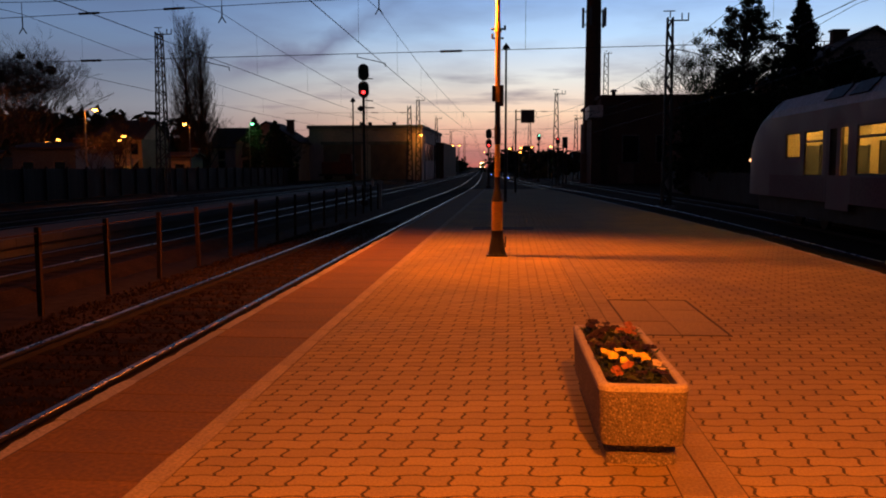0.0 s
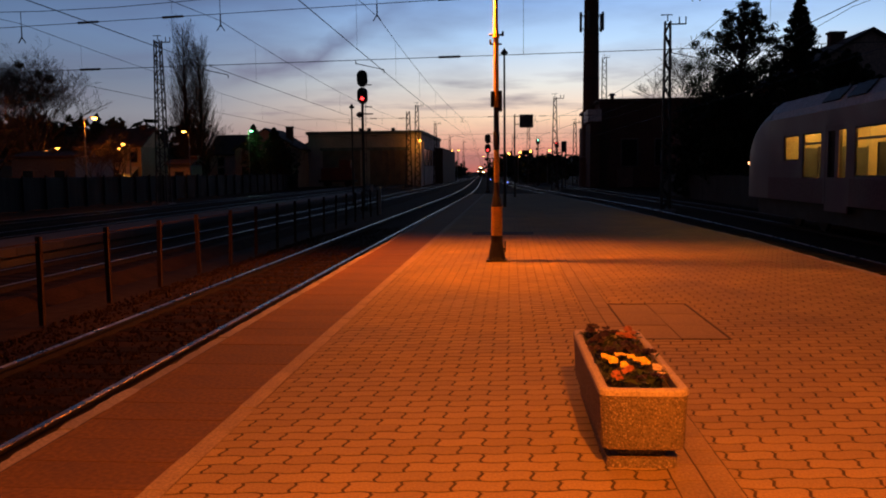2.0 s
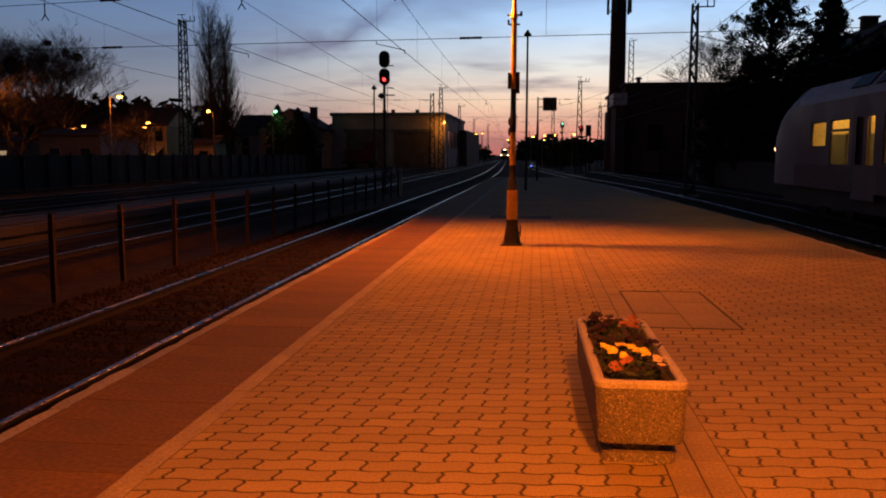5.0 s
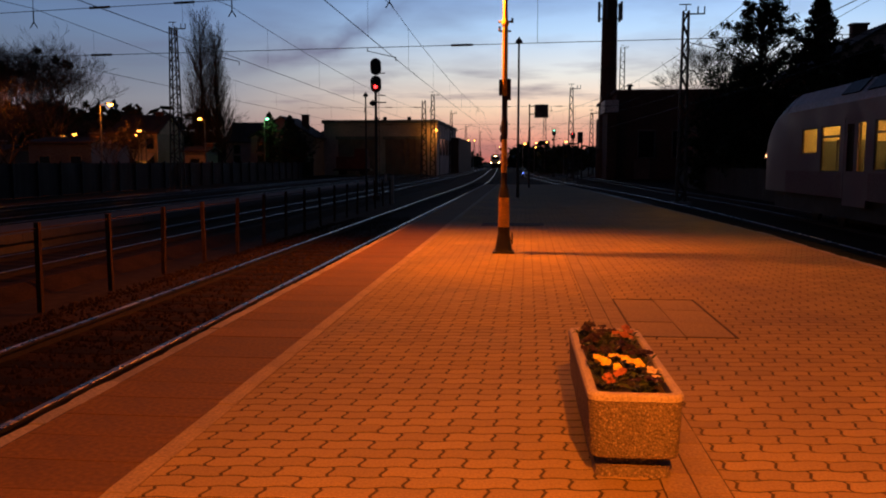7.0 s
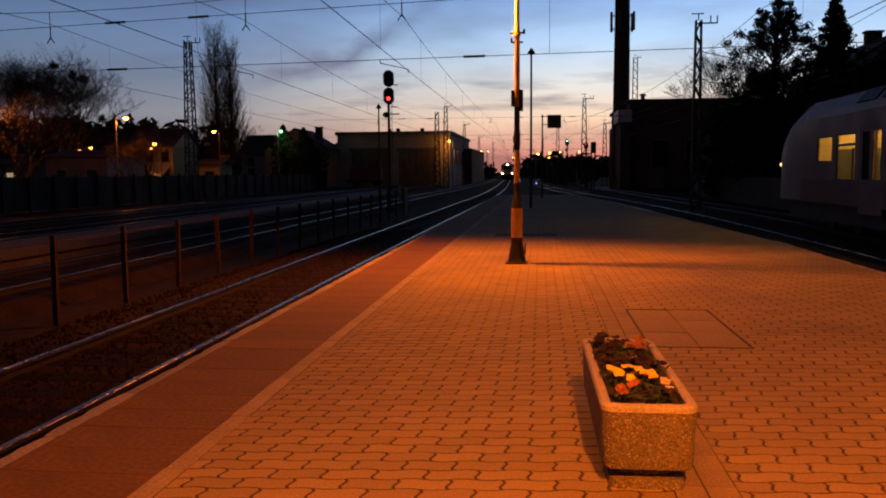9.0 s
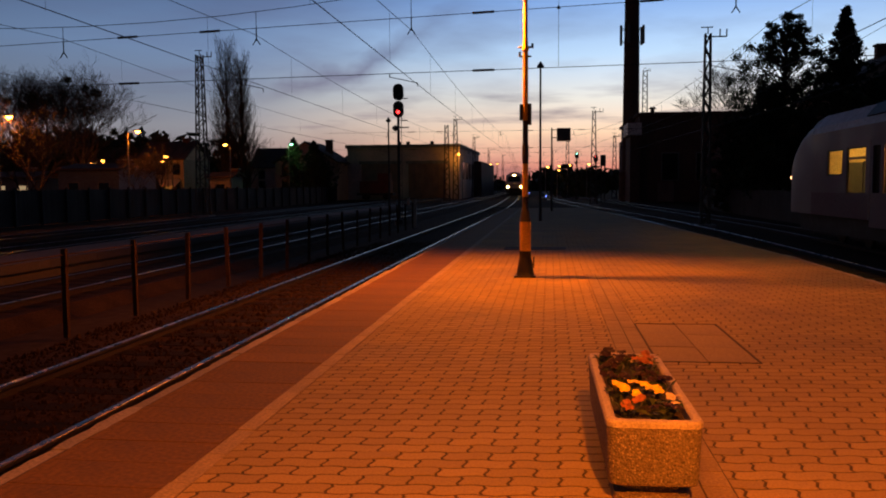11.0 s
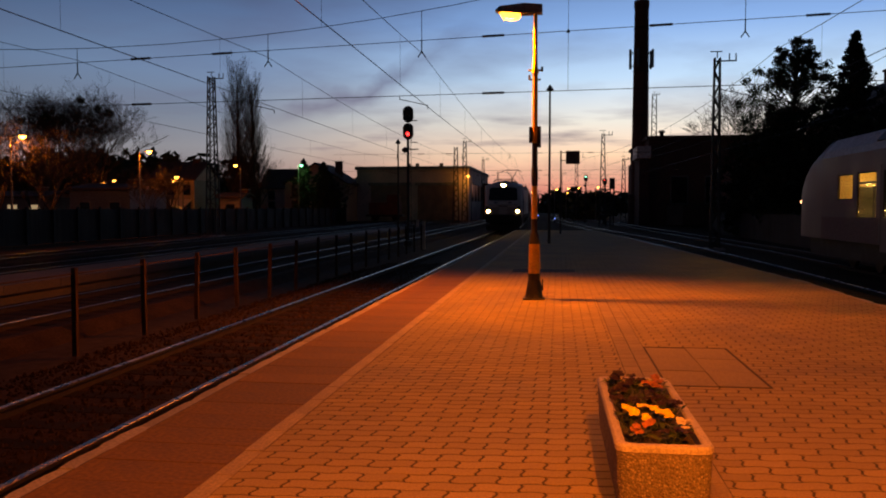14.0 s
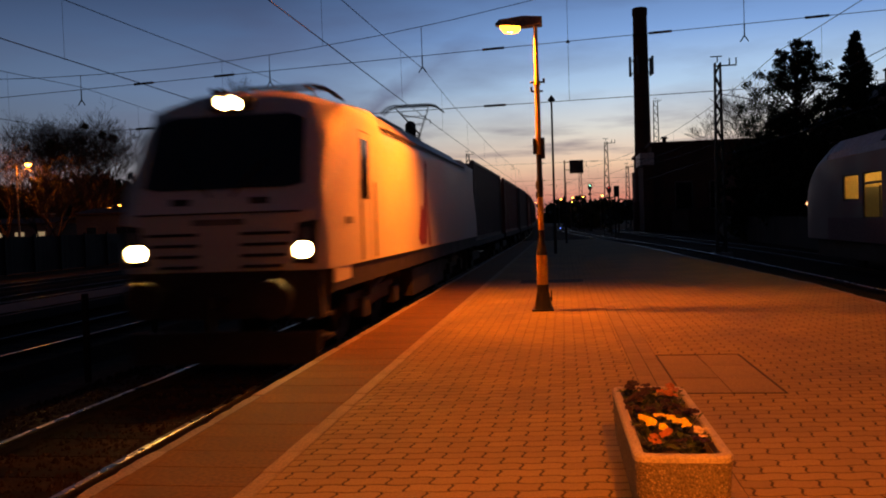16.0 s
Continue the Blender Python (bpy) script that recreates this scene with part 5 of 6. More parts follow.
for i, (x, y, h, n) in enumerate(((-61, 92, 17.5, 1), (-58, 99, 18.5, 4), (-56, 95, 17.0, 4), (-54, 90, 15.0, 2), (-67, 104, 19, 0), (-63.5, 97, 17.5, 1), (-46, 84, 8, 0), (-50, 102, 10.5, 0), (-34.6, 71.5, 6.5, 0), (-37.6, 73, 6.0, 0), (-37, 57, 9.5, 0), (-40.5, 56, 10.5, 0), (-35.5, 53, 7.0, 0))):
    bare_tree((x, y, -0.7), h, 30 + i, "leafless tree with mistletoe behind the yard" if n else "leafless twiggy tree behind the yard", n, 0.8, 5 if h > 14.5 else 4)
bare_tree((16.6, 76, -0.7), 14.0, 51, "pale leafless tree beside the brick works", 0, 0.8, 5)
bare_tree((-46.5, 125, -0.7), 11.5, 52, "leafless tree among the houses")
bare_tree((-34.0, 126, -0.7), 8.5, 53, "small leafless tree near the depot")
poplar((-43.6, 110, -0.7), 22.5, 7, 0.85)
poplar((-41.9, 111, -0.7), 20.6, 8, 0.7)
leafy((16.0, 60, -0.7), 13.7, 4.3, 61, "tall ragged tree with thin foliage beside the siding", M_FOL, 30000, 0.12)
leafy((14.8, 58, -0.7), 8.6, 2.6, 62, "dense dark tree beside the siding", M_FOL, 9000, 0.2)
leafy((18.2, 55, -0.7), 13.5, 1.7, 63, "dark narrow conifer beside the siding", M_CONIF, 22000, 0.14, True, 0.08)
leafy((21.8, 57, -0.7), 9.8, 2.9, 64, "dense dark tree before the house", M_FOL, 9000, 0.2)
leafy((16.9, 50, -0.7), 7.4, 2.4, 65, "dense dark shrub tree behind the railcar", M_FOL, 8000, 0.2, False, 0.05)
leafy((14.2, 66, -0.7), 7.2, 2.4, 66, "dense dark shrub tree near the brick works", M_FOL, 7000, 0.2, False, 0.05)
leafy((20.0, 46, -0.7), 7.0, 2.6, 67, "dense dark shrub tree behind the railcar", M_FOL, 7000, 0.2, False, 0.05)
leafy((24.0, 48, -0.7), 7.5, 2.8, 68, "dense dark shrub tree behind the railcar", M_FOL, 7000, 0.2, False, 0.05)
leafy((-36.8, 118, -0.7), 9.6, 1.8, 71, "dark conifer lit green by a lamp", M_CONIF, 6000, 0.2, True, 0.05)
leafy((-33.2, 116, -0.7), 9.0, 2.2, 72, "dark conifer beside the depot", M_CONIF, 6000, 0.2, True, 0.05)
leafy((-31.6, 113, -0.7), 6.5, 2.4, 73, "dark round evergreen beside the depot", M_FOL, 6000, 0.2, False, 0.05)


def far_woods():
    """A low broken line of woods and roofs round the yard, against the sky."""
    rng = np.random.default_rng(5)
    V, F = [], []
    def clump(x, y, z, s, n):
        p = rng.normal(0, 1, (n, 3)) * np.array((s, s * 0.6, s * 0.45)) + (x, y, z)
        for q in p:
            u = rng.normal(0, 1, (2, 3)) * s * 0.3
            b = len(V)
            V.extend([tuple(q - u[0]), tuple(q + u[1]), tuple(q + u[0]), tuple(q - u[1])])
            F.append((b, b + 1, b + 2, b + 3))
    for i in range(120):
        x = rng.uniform(-3, 30)
        y = rng.uniform(330, 420)
        clump(x, y, rng.uniform(0, 5.5), 3.2, 40)
    for i in range(60):
        clump(rng.uniform(2.5, 9.5), rng.uniform(150, 240), rng.uniform(-0.5, 3.6), 1.3, 40)
    for i in range(150):
        x = rng.uniform(-150, -24)
        clump(x, rng.uniform(190, 260), rng.uniform(0, 6), 3.0, 40)
    for i in range(150):
        clump(rng.uniform(-95, -55), rng.uniform(118, 150), rng.uniform(0, 9.6), 1.8, 40)
    for i in range(120):
        clump(rng.uniform(30, 120), rng.uniform(70, 140), rng.uniform(0, 8), 3.2, 40)
    for i in range(50):
        clump(rng.uniform(-34, -21), rng.uniform(280, 400), rng.uniform(-0.5, 3.5), 2.2, 40)
    tagged(bulk("far_woods", V, F, M_FOL), "dark broken line of trees round the yard", "woods")


far_woods()

# ---- the parked railcar ----


def railcar():
    t = thing("railcar", (10.85, 0, -0.42), "parked white and red electric railcar with lit windows", "train")
    nx, fx = -1.42, 1.42
    y0, y1 = -12.0, 31.4
    zb, zt = 0.95, 3.75
    holes = [(28.3, 29.75, 2.28, 3.13), (26.3, 27.9, 1.7, 3.14), (21.2, 23.8, 1.78, 3.16), (17.6, 20.6, 1.78, 3.16), (14.2, 17.0, 1.78, 3.16)]
    door = (24.25, 25.95)
    # near side wall as panels round the openings
    def panels(x0, x1):
        bm = fresh()
        ys = sorted({y0, y1, *[v for h in holes for v in h[:2]], *door})
        for a, b in zip(ys, ys[1:]):
            mid = (a + b) / 2
            h = next((h for h in holes if h[0] < mid < h[1]), None)
            if door[0] < mid < door[1]:
                box(bm, x0, x1, a, b, 3.3, zt)
            elif h:
                box(bm, x0, x1, a, b, zb, h[2])
                box(bm, x0, x1, a, b, h[3], zt)
            else:
                box(bm, x0, x1, a, b, zb, zt)
        return bm
    part("side_wall", panels(nx, nx + 0.08), M_PINK, t, "white side painted dark with dusk shade, with window openings")
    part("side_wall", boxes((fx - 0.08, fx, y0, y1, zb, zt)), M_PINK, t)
    part("red_band", boxes((nx - 0.006, nx, y0, 24.1, 0.96, 1.72), (nx - 0.006, nx, 26.1, 31.4, 0.96, 1.72)), M_RED2, t, "red lower band darkened with dusk shade")
    for h in holes:
        w = part("window", boxes((nx + 0.02, nx + 0.05, h[0], h[0] + 0.06, h[2], h[3]), (nx + 0.02, nx + 0.05, h[1] - 0.06, h[1], h[2], h[3]), (nx + 0.02, nx + 0.05, h[0], h[1], h[3] - 0.05, h[3]), (nx + 0.02, nx + 0.05, h[0], h[1], h[2], h[2] + 0.05)), M_BLK, t)
        p = part("pane", boxes((nx + 0.03, nx + 0.04, h[0] + 0.06, h[1] - 0.06, h[2] + 0.05, h[3] - 0.05)), M_PANE, w, "tinted glass")
        p.visible_shadow = False
        if h[3] - h[2] > 1:
            part("vent_bar", boxes((nx + 0.015, nx + 0.05, h[0] + 0.06, h[1] - 0.06, h[3] - 0.38, h[3] - 0.31)), M_BLK, w)
    d = part("door", boxes((nx + 0.01, nx + 0.05, 24.25, 24.42, 0.75, 3.3), (nx + 0.01, nx + 0.05, 24.95, 25.22, 0.75, 3.3), (nx + 0.01, nx + 0.05, 25.78, 25.95, 0.75, 3.3),
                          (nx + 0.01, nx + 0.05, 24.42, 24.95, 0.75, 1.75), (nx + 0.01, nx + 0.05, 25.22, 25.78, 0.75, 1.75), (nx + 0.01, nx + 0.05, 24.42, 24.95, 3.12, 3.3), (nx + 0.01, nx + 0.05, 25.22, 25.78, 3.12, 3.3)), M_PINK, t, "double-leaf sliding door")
    for a, b in ((24.42, 24.95), (25.22, 25.78)):
        p = part("door_pane", boxes((nx + 0.025, nx + 0.035, a, b, 1.75, 3.12)), M_PANE, d, "tinted glass")
        p.visible_shadow = False
    # nose: tapered, rounded cab end
    bm = fresh()
    rings = []
    for y, w, top in ((31.4, 1.42, 4.40), (32.2, 1.42, 4.29), (32.9, 1.415, 4.08), (33.5, 1.40, 3.78), (34.0, 1.36, 3.42), (34.35, 1.29, 3.06), (34.6, 1.19, 2.66), (34.75, 1.08, 2.2), (34.8, 1.0, 1.8)):
        o = [(-w, 0.95), (w, 0.95), (w, top - 0.66), (w * 0.985, top - 0.56), (w * 0.93, top - 0.42), (w * 0.67, top), (-w * 0.67, top), (-w * 0.93, top - 0.42), (-w * 0.985, top - 0.56), (-w, top - 0.66)]
        rings.append([bm.verts.new((x, y, z)) for x, z in o])
    for a, b in zip(rings, rings[1:]):
        for i in range(10):
            bm.faces.new((a[i], a[(i + 1) % 10], b[(i + 1) % 10], b[i]))
    bm.faces.new(rings[-1])
    part("nose", bm, M_PINK, t, "rounded white cab end painted dark with dusk shade", True)
    part("cab_glass", boxes((-0.85, 0.85, 34.5, 34.82, 2.0, 2.6)), M_BLACKGL, t)
    for x in (-0.92, 0.92):
        part("tail_lamp", rods(((x * 1.36, 34.40, 2.26), (x * 1.30, 34.56, 2.26), 0.08, 0.08, 10)), G_WHITEL, t, "small lit marker lamp")
    # roof with sloped shoulders and equipment boxes
    bm = fresh()
    prism(bm, [(-1.42, 3.74), (-1.32, 3.98), (-0.95, 4.40), (0.95, 4.40), (1.32, 3.98), (1.42, 3.74)], y0, 31.4, "y")
    part("roof", bm, M_ROOFP, t, "pale grey rounded roof")
    for ya, yb in ((25.2, 26.6), (23.4, 24.7)):
        bm = fresh()
        v = [bm.verts.new(c) for c in ((-1.31, ya, 4.0), (-1.31, yb, 4.0), (-0.98, yb, 4.38), (-0.98, ya, 4.38))]
        bm.faces.new(v)
        g = bmesh.ops.extrude_face_region(bm, geom=bm.faces[:])
        bmesh.ops.translate(bm, vec=(-0.03, 0, 0.03), verts=[e for e in g["geom"] if isinstance(e, bmesh.types.BMVert)])
        part("roof_grille", bm, M_BLK, t, "dark roof grille")
    # inside
    part("floor", boxes((-1.3, 1.3, y0, 31.2, 1.1, 1.2)), M_SEAT, t)
    part("inner_wall", boxes((1.2, 1.3, y0, 31.2, 1.2, 3.5)), M_INT, t)
    part("ceiling_panel", boxes((-1.3, 1.3, y0, 31.2, 3.42, 3.5)), M_INT, t)
    for y in (30.2, 26.05, 20.9, 13.8):
        part("partition", boxes((-1.3 if y > 30 else -0.1, 1.2, y, y + 0.05, 1.2, 3.4)), M_INT, t)
    part("light_tube", boxes((-0.55, -0.40, y0 + 1, 31.0, 3.36, 3.42)), G_WARM, t, "warm ceiling light strip")
    part("light_tube", boxes((0.40, 0.55, y0 + 1, 31.0, 3.36, 3.42)), G_WARM, t, "warm ceiling light strip")
    part("inner_panel", boxes((-1.33, -1.25, 25.1, 26.0, 1.2, 3.4)), M_BLK, t, "dark equipment panel behind a door leaf")
    part("luggage_rack", rods(*[((1.05, y0 + 2, z), (1.05, 24.0, z), 0.02, 0.02, 5) for z in (2.75, 3.0)]), M_GREY, t)
    for i, y in enumerate((28.9, 27.2, 22.9, 21.9, 19.8, 18.3, 16.4, 15.0)):
        for x in (-0.75, 0.72):
            bm = boxes((x - 0.42, x + 0.42, y - 0.06, y + 0.06, 1.6, 2.7), (x - 0.42, x + 0.42, y, y + 0.45, 1.5, 1.66))
            round_edges(bm, 0.03, 1)
            part("seat", bm, M_SEAT, t, "dark blue bench seat")
    part("underframe", boxes((-1.25, 1.25, y0, 33.2, 0.35, 0.95)), M_DARK, t)
    for y in (30.0, 27.6, 8.0, 5.5):
        for x in (-0.75, 0.75):
            part("wheel", rods(((x - 0.06, y, 0.42), (x + 0.06, y, 0.42), 0.42, 0.42, 20)), M_DARK, t)


railcar()

# ---- the freight train ----
WHEELS = []


def wheelset(parent, y, r=0.6):
    bm = fresh()
    rod(bm, (-0.9, 0, 0), (0.9, 0, 0), 0.09, 0.09, 10)
    me = mesh_of("axle", bm, M_DARK)
    w = new("wheelset", me)
    w.parent = parent
    w.location = (0, y, r)
    for x in (-0.72, 0.72):
        bm = fresh()
        rod(bm, (x - 0.065, 0, 0), (x + 0.065, 0, 0), r, r, 28)
        for k in range(5):
            a = 1.2566 * k
            rod(bm, (x - 0.085, 0.3 * math.cos(a), 0.3 * math.sin(a)), (x + 0.085, 0.3 * math.cos(a), 0.3 * math.sin(a)), 0.08, 0.08, 8)
        part("wheel", bm, M_DARK, w, "steel wheel")
    return w


def pantograph(parent, y, up):
    """Single-arm current collector: raised to the wire, or folded."""
    p = part("pantograph", rods(*[((-0.6, y - 0.5, 4.0), (-0.6, y + 0.5, 4.0), 0.035), ((0.6, y - 0.5, 4.0), (0.6, y + 0.5, 4.0), 0.035), ((-0.6, y - 0.5, 4.0), (0.6, y - 0.5, 4.0), 0.035), ((-0.6, y + 0.5, 4.0), (0.6, y + 0.5, 4.0), 0.035)]), M_BLK, parent, "single-arm current collector")
    for x in (-0.6, 0.6):
        for yy in (-0.5, 0.5):
            bm = fresh()
            lathe(bm, [(0.07, 3.72), (0.05, 3.78), (0.08, 3.82), (0.05, 3.87), (0.08, 3.91), (0.05, 4.0)], 8, (x, y + yy, 0))
            part("insulator", bm, M_INSUL, p)
    knee, top = ((0, y + 1.05, 4.75), 5.5) if up else ((0, y + 1.6, 4.12), 4.22)
    ty = y - 0.15 if up else y - 0.3
    part("lower_arm", rods(((0, y - 0.3, 4.02), knee, 0.05, 0.04)), M_BLK, p)
    part("upper_arm", rods((knee, (-0.5, ty, top - 0.08), 0.026, 0.02), (knee, (0.5, ty, top - 0.08), 0.026, 0.02), *[((-0.5 * k, knee[1] + (ty - knee[1]) * k, knee[2] + (top - 0.08 - knee[2]) * k), (0.5 * k, knee[1] + (ty - knee[1]) * k, knee[2] + (top - 0.08 - knee[2]) * k), 0.014) for k in (0.4, 0.7)], ((-0.25, y + 0.4, 4.05), (0.0, y + 0.95, knee[2] - 0.1), 0.015)), M_BLK, p)
    bm = fresh()
    for dy in (-0.2, 0.2):
        tube(bm, [(-0.95, ty + dy, top - 0.22), (-0.75, ty + dy, top - 0.05), (-0.55, ty + dy, top), (0.55, ty + dy, top), (0.75, ty + dy, top - 0.05), (0.95, ty + dy, top - 0.22)], 0.028, 6)
    rod(bm, (-0.45, ty - 0.2, top - 0.02), (-0.45, ty + 0.2, top - 0.02), 0.02)
    rod(bm, (0.45, ty - 0.2, top - 0.02), (0.45, ty + 0.2, top - 0.02), 0.02)
    part("collector_head", bm, M_BLK, p)


def bogie(parent, y, r=0.6, axles=(-1.25, 1.25)):
    b = part("bogie", boxes((-1.12, -1.0, y - 2.0, y + 2.0, 0.55, 0.82), (1.0, 1.12, y - 2.0, y + 2.0, 0.55, 0.82), (-1.0, 1.0, y - 0.3, y + 0.3, 0.55, 0.8)), M_DARK, parent, "grimy bogie frame")
    for x in (-1.13, 1.13):
        for a in axles:
            part("axle_box", boxes((x - 0.1, x + 0.1, y + a - 0.22, y + a + 0.22, 0.4, 0.72)), M_DARK, b)
            bm = fresh()
            for k in range(6):
                lathe(bm, [(0.10, 0.72 + 0.05 * k), (0.13, 0.735 + 0.05 * k), (0.10, 0.75 + 0.05 * k)], 8, (x, y + a + 0.3, 0), cap=False)
            part("spring", bm, M_DARK, b)
        part("damper", rods(((x, y - 0.7, 0.75), (x, y + 0.7, 1.0), 0.05)), M_DARK, b)
    return b


def light_baffle(bm, x, y0, y1, z, r, wall=0.018, n=24):
    """A short tube round a lamp, open to the front, added to keep its light off the cab front."""
    rings = [[bm.verts.new((x + q * math.cos(2 * math.pi * i / n), y, z + q * math.sin(2 * math.pi * i / n))) for i in range(n)] for q, y in ((r, y1), (r, y0), (r + wall, y0), (r + wall, y1))]
    for a, b in zip(rings, rings[1:]):
        for i in range(n):
            bm.faces.new((a[i], a[(i + 1) % n], b[(i + 1) % n], b[i]))


def locomotive():
    t = thing("locomotive", (-4.37, 12, -0.30), "white electric freight locomotive with lit headlamps", "locomotive")
    # shell: side outline drawn out across, then the corners rounded
    bm = fresh()
    prof = [(0.07, 1.36), (0.02, 1.52), (0.0, 2.15), (0.16, 2.42), (0.56, 3.42), (0.80, 3.72), (1.25, 3.86), (3.2, 3.90), (3.6, 3.62), (15.4, 3.62), (15.8, 3.90), (17.75, 3.86), (18.2, 3.72), (18.44, 3.42), (18.84, 2.42), (19.0, 2.15), (18.98, 1.52), (18.93, 1.36)]
    prism(bm, prof, -1.49, 1.49, "x")
    front = [e for e in bm.edges if all(abs(abs(v.co.x) - 1.49) < 1e-4 for v in e.verts) and e.verts[0].co.x * e.verts[1].co.x > 0 and (max(v.co.y for v in e.verts) < 0.85 or min(v.co.y for v in e.verts) > 18.1) and max(v.co.z for v in e.verts) < 3.8]
    bmesh.ops.bevel(bm, geom=front, offset=0.25, segments=4, affect="EDGES", profile=0.5)
    top = [e for e in bm.edges if abs(e.verts[0].co.x - e.verts[1].co.x) < 0.02 and abs(abs(e.verts[0].co.x) - 1.49) < 1e-3 and min(v.co.z for v in e.verts) > 3.55 and abs(e.verts[0].co.y - e.verts[1].co.y) > 0.25]
    bmesh.ops.bevel(bm, geom=top, offset=0.27, segments=4, affect="EDGES", profile=0.5)
    for co, no in (((0, 1.3, 0), (0, 1, 0)), ((0, 17.7, 0), (0, 1, 0)), ((0, 0, 2.15), (0, 0, 1)), ((0, 0, 2.9), (0, 0, 1)), ((0, 0, 3.3), (0, 0, 1)), ((0, 0, 3.55), (0, 0, 1)), ((0, 0, 3.75), (0, 0, 1)), ((0.4, 0, 0), (1, 0, 0)), ((-0.4, 0, 0), (1, 0, 0)), ((0.8, 0, 0), (1, 0, 0)), ((-0.8, 0, 0), (1, 0, 0)), ((1.1, 0, 0), (1, 0, 0)), ((-1.1, 0, 0), (1, 0, 0))):
        bmesh.ops.bisect_plane(bm, geom=bm.verts[:] + bm.edges[:] + bm.faces[:], plane_co=co, plane_no=no)
    for v in bm.verts:
        end = max(0, 1.3 - v.co.y, v.co.y - 17.7) / 1.3
        v.co.x *= 1 - 0.17 * end * min(1, max(0.1, (v.co.z - 1.8) / 1.3))
        v.co.x *= 1 - 0.24 * min(1, end * 1.6) * max(0, (v.co.z - 3.15) / 0.75) ** 1.5
    for v in bm.verts:
        end = min(1, max(0, 3.6 - v.co.y, v.co.y - 15.4) / 1.6)
        rise = max(0, (v.co.z - 3.0) / 0.9)
        v.co.z += end * rise * (0.07 - 0.27 * min(1, abs(v.co.x) / 1.3) ** 3)
    part("body", bm, M_WHITE, t, "white painted steel body", True)
    # sloping roof panels along the middle
    bm = fresh()
    prism(bm, [(-1.44, 3.60), (-1.05, 3.95), (-0.9, 4.0), (0.9, 4.0), (1.05, 3.95), (1.44, 3.60)], 3.6, 15.4, "y")
    part("roof", bm, M_ROOF, t, "grey ribbed roof hatches")
    bm = fresh()
    for i in range(12):
        y = 4.4 + 0.95 * i
        for s in (-1, 1):
            v = [bm.verts.new((s * a, yy, z + 0.02)) for a, z, yy in ((1.42, 3.62, y), (1.06, 3.945, y), (1.06, 3.945, y + 0.08), (1.42, 3.62, y + 0.08))]
            bm.faces.new(v)
    part("roof_ribs", bm, M_LGREY, t)
    part("roof_cooler", boxes((-0.8, 0.8, 6.6, 9.2, 4.0, 4.16), (-0.7, 0.7, 10.0, 12.2, 4.0, 4.2)), M_LGREY, t, "roof equipment boxes")
    part("roof_cable", rods(((0.5, 5.2, 4.1), (0.5, 13.6, 4.15), 0.025), *[((0.5, y, 3.84), (0.5, y, 4.12), 0.05) for y in (6.2, 9.6, 12.8)]), M_BLK, t)
    part("roof_edge_line", boxes((1.485, 1.497, 3.7, 15.3, 3.52, 3.58), (-1.497, -1.485, 3.7, 15.3, 3.52, 3.58)), M_DARK, t)
    # windscreen lies on the raked front
    def rake(z):
        return 0.16 + (z - 2.42) * 0.40
    bm = fresh()
    cols = []
    for i in range(17):
        x = -1.14 + 2.28 * i / 16
        e = max(0, abs(x) - 0.85) / 0.29
        c = max(0, abs(x) - 1.04)
        col = []
        for z in (2.47 + 0.05 * e * e, 2.8, 3.15, 3.50 - 0.09 * e * e):
            xx = x * (1 - 0.06 * (z - 2.4))
            col.append([bm.verts.new((xx, rake(z) + 0.25 - math.sqrt(0.0625 - c * c) + d, z)) for d in (-0.03, 0.05)])
        cols.append(col)
    for p, q in zip(cols, cols[1:]):
        for j in range(3):
            bm.faces.new((p[j][0], q[j][0], q[j + 1][0], p[j + 1][0]))
        bm.faces.new((p[0][0], p[0][1], q[0][1], q[0][0]))
        bm.faces.new((p[3][0], q[3][0], q[3][1], p[3][1]))
    part("windscreen", bm, M_BLACKGL, t, "large black windscreen")
    part("wiper", rods(((-0.15, 0.12, 2.36), (-0.62, 0.28, 2.9), 0.012), ((0.15, 0.12, 2.36), (0.6, 0.28, 2.9), 0.012)), M_WIRE, t)
    for s in (-1, 1):
        part("wiper_motor", boxes((s * 0.55 - 0.13, s * 0.55 + 0.13, 0.06, 0.16, 2.2, 2.34)), M_BLK, t)
    part("front_line", boxes((-1.15, 1.15, -0.012, 0.02, 2.125, 2.15)), M_DARK, t, "dark joint line across the front")
    part("front_badge", boxes((-0.36, 0.36, -0.008, 0.02, 1.98, 2.06)), M_LGREY, t, "plain grey nameplate bar")
    for s in (-1, 1):
        for k in range(4):
            z = 1.86 - 0.145 * k
            a, b = 0.30, 1.02 - 0.05 * k
            part("grille_slot", boxes((min(s * a, s * b), max(s * a, s * b), 0.0 - 0.012, 0.06, z - 0.02, z + 0.022)), M_DARK, t)
        bm = fresh()
        prism(bm, [(s * 1.02, 1.46), (s * 1.30, 1.44), (s * 1.36, 2.02), (s * 1.10, 1.98)], 0.0, 0.25, "y")
        h = part("headlamp_housing", bm, M_BLK, t, "black lamp housing")
        part("headlamp", rods(((s * 1.16, -0.004, 1.63), (s * 1.16, 0.02, 1.63), 0.112, 0.112, 20)), G_HEAD, h, "blazing warm headlamp")
        bm = fresh()
        light_baffle(bm, s * 1.16, -0.035, 0.02, 1.63, 0.114)
        part("light_baffle", bm, M_BLK, h)
        part("tail_lamp", rods(((s * 1.20, -0.015, 1.84), (s * 1.20, 0.02, 1.84), 0.085, 0.085, 16)), M_GREY, h, "unlit upper lamp")
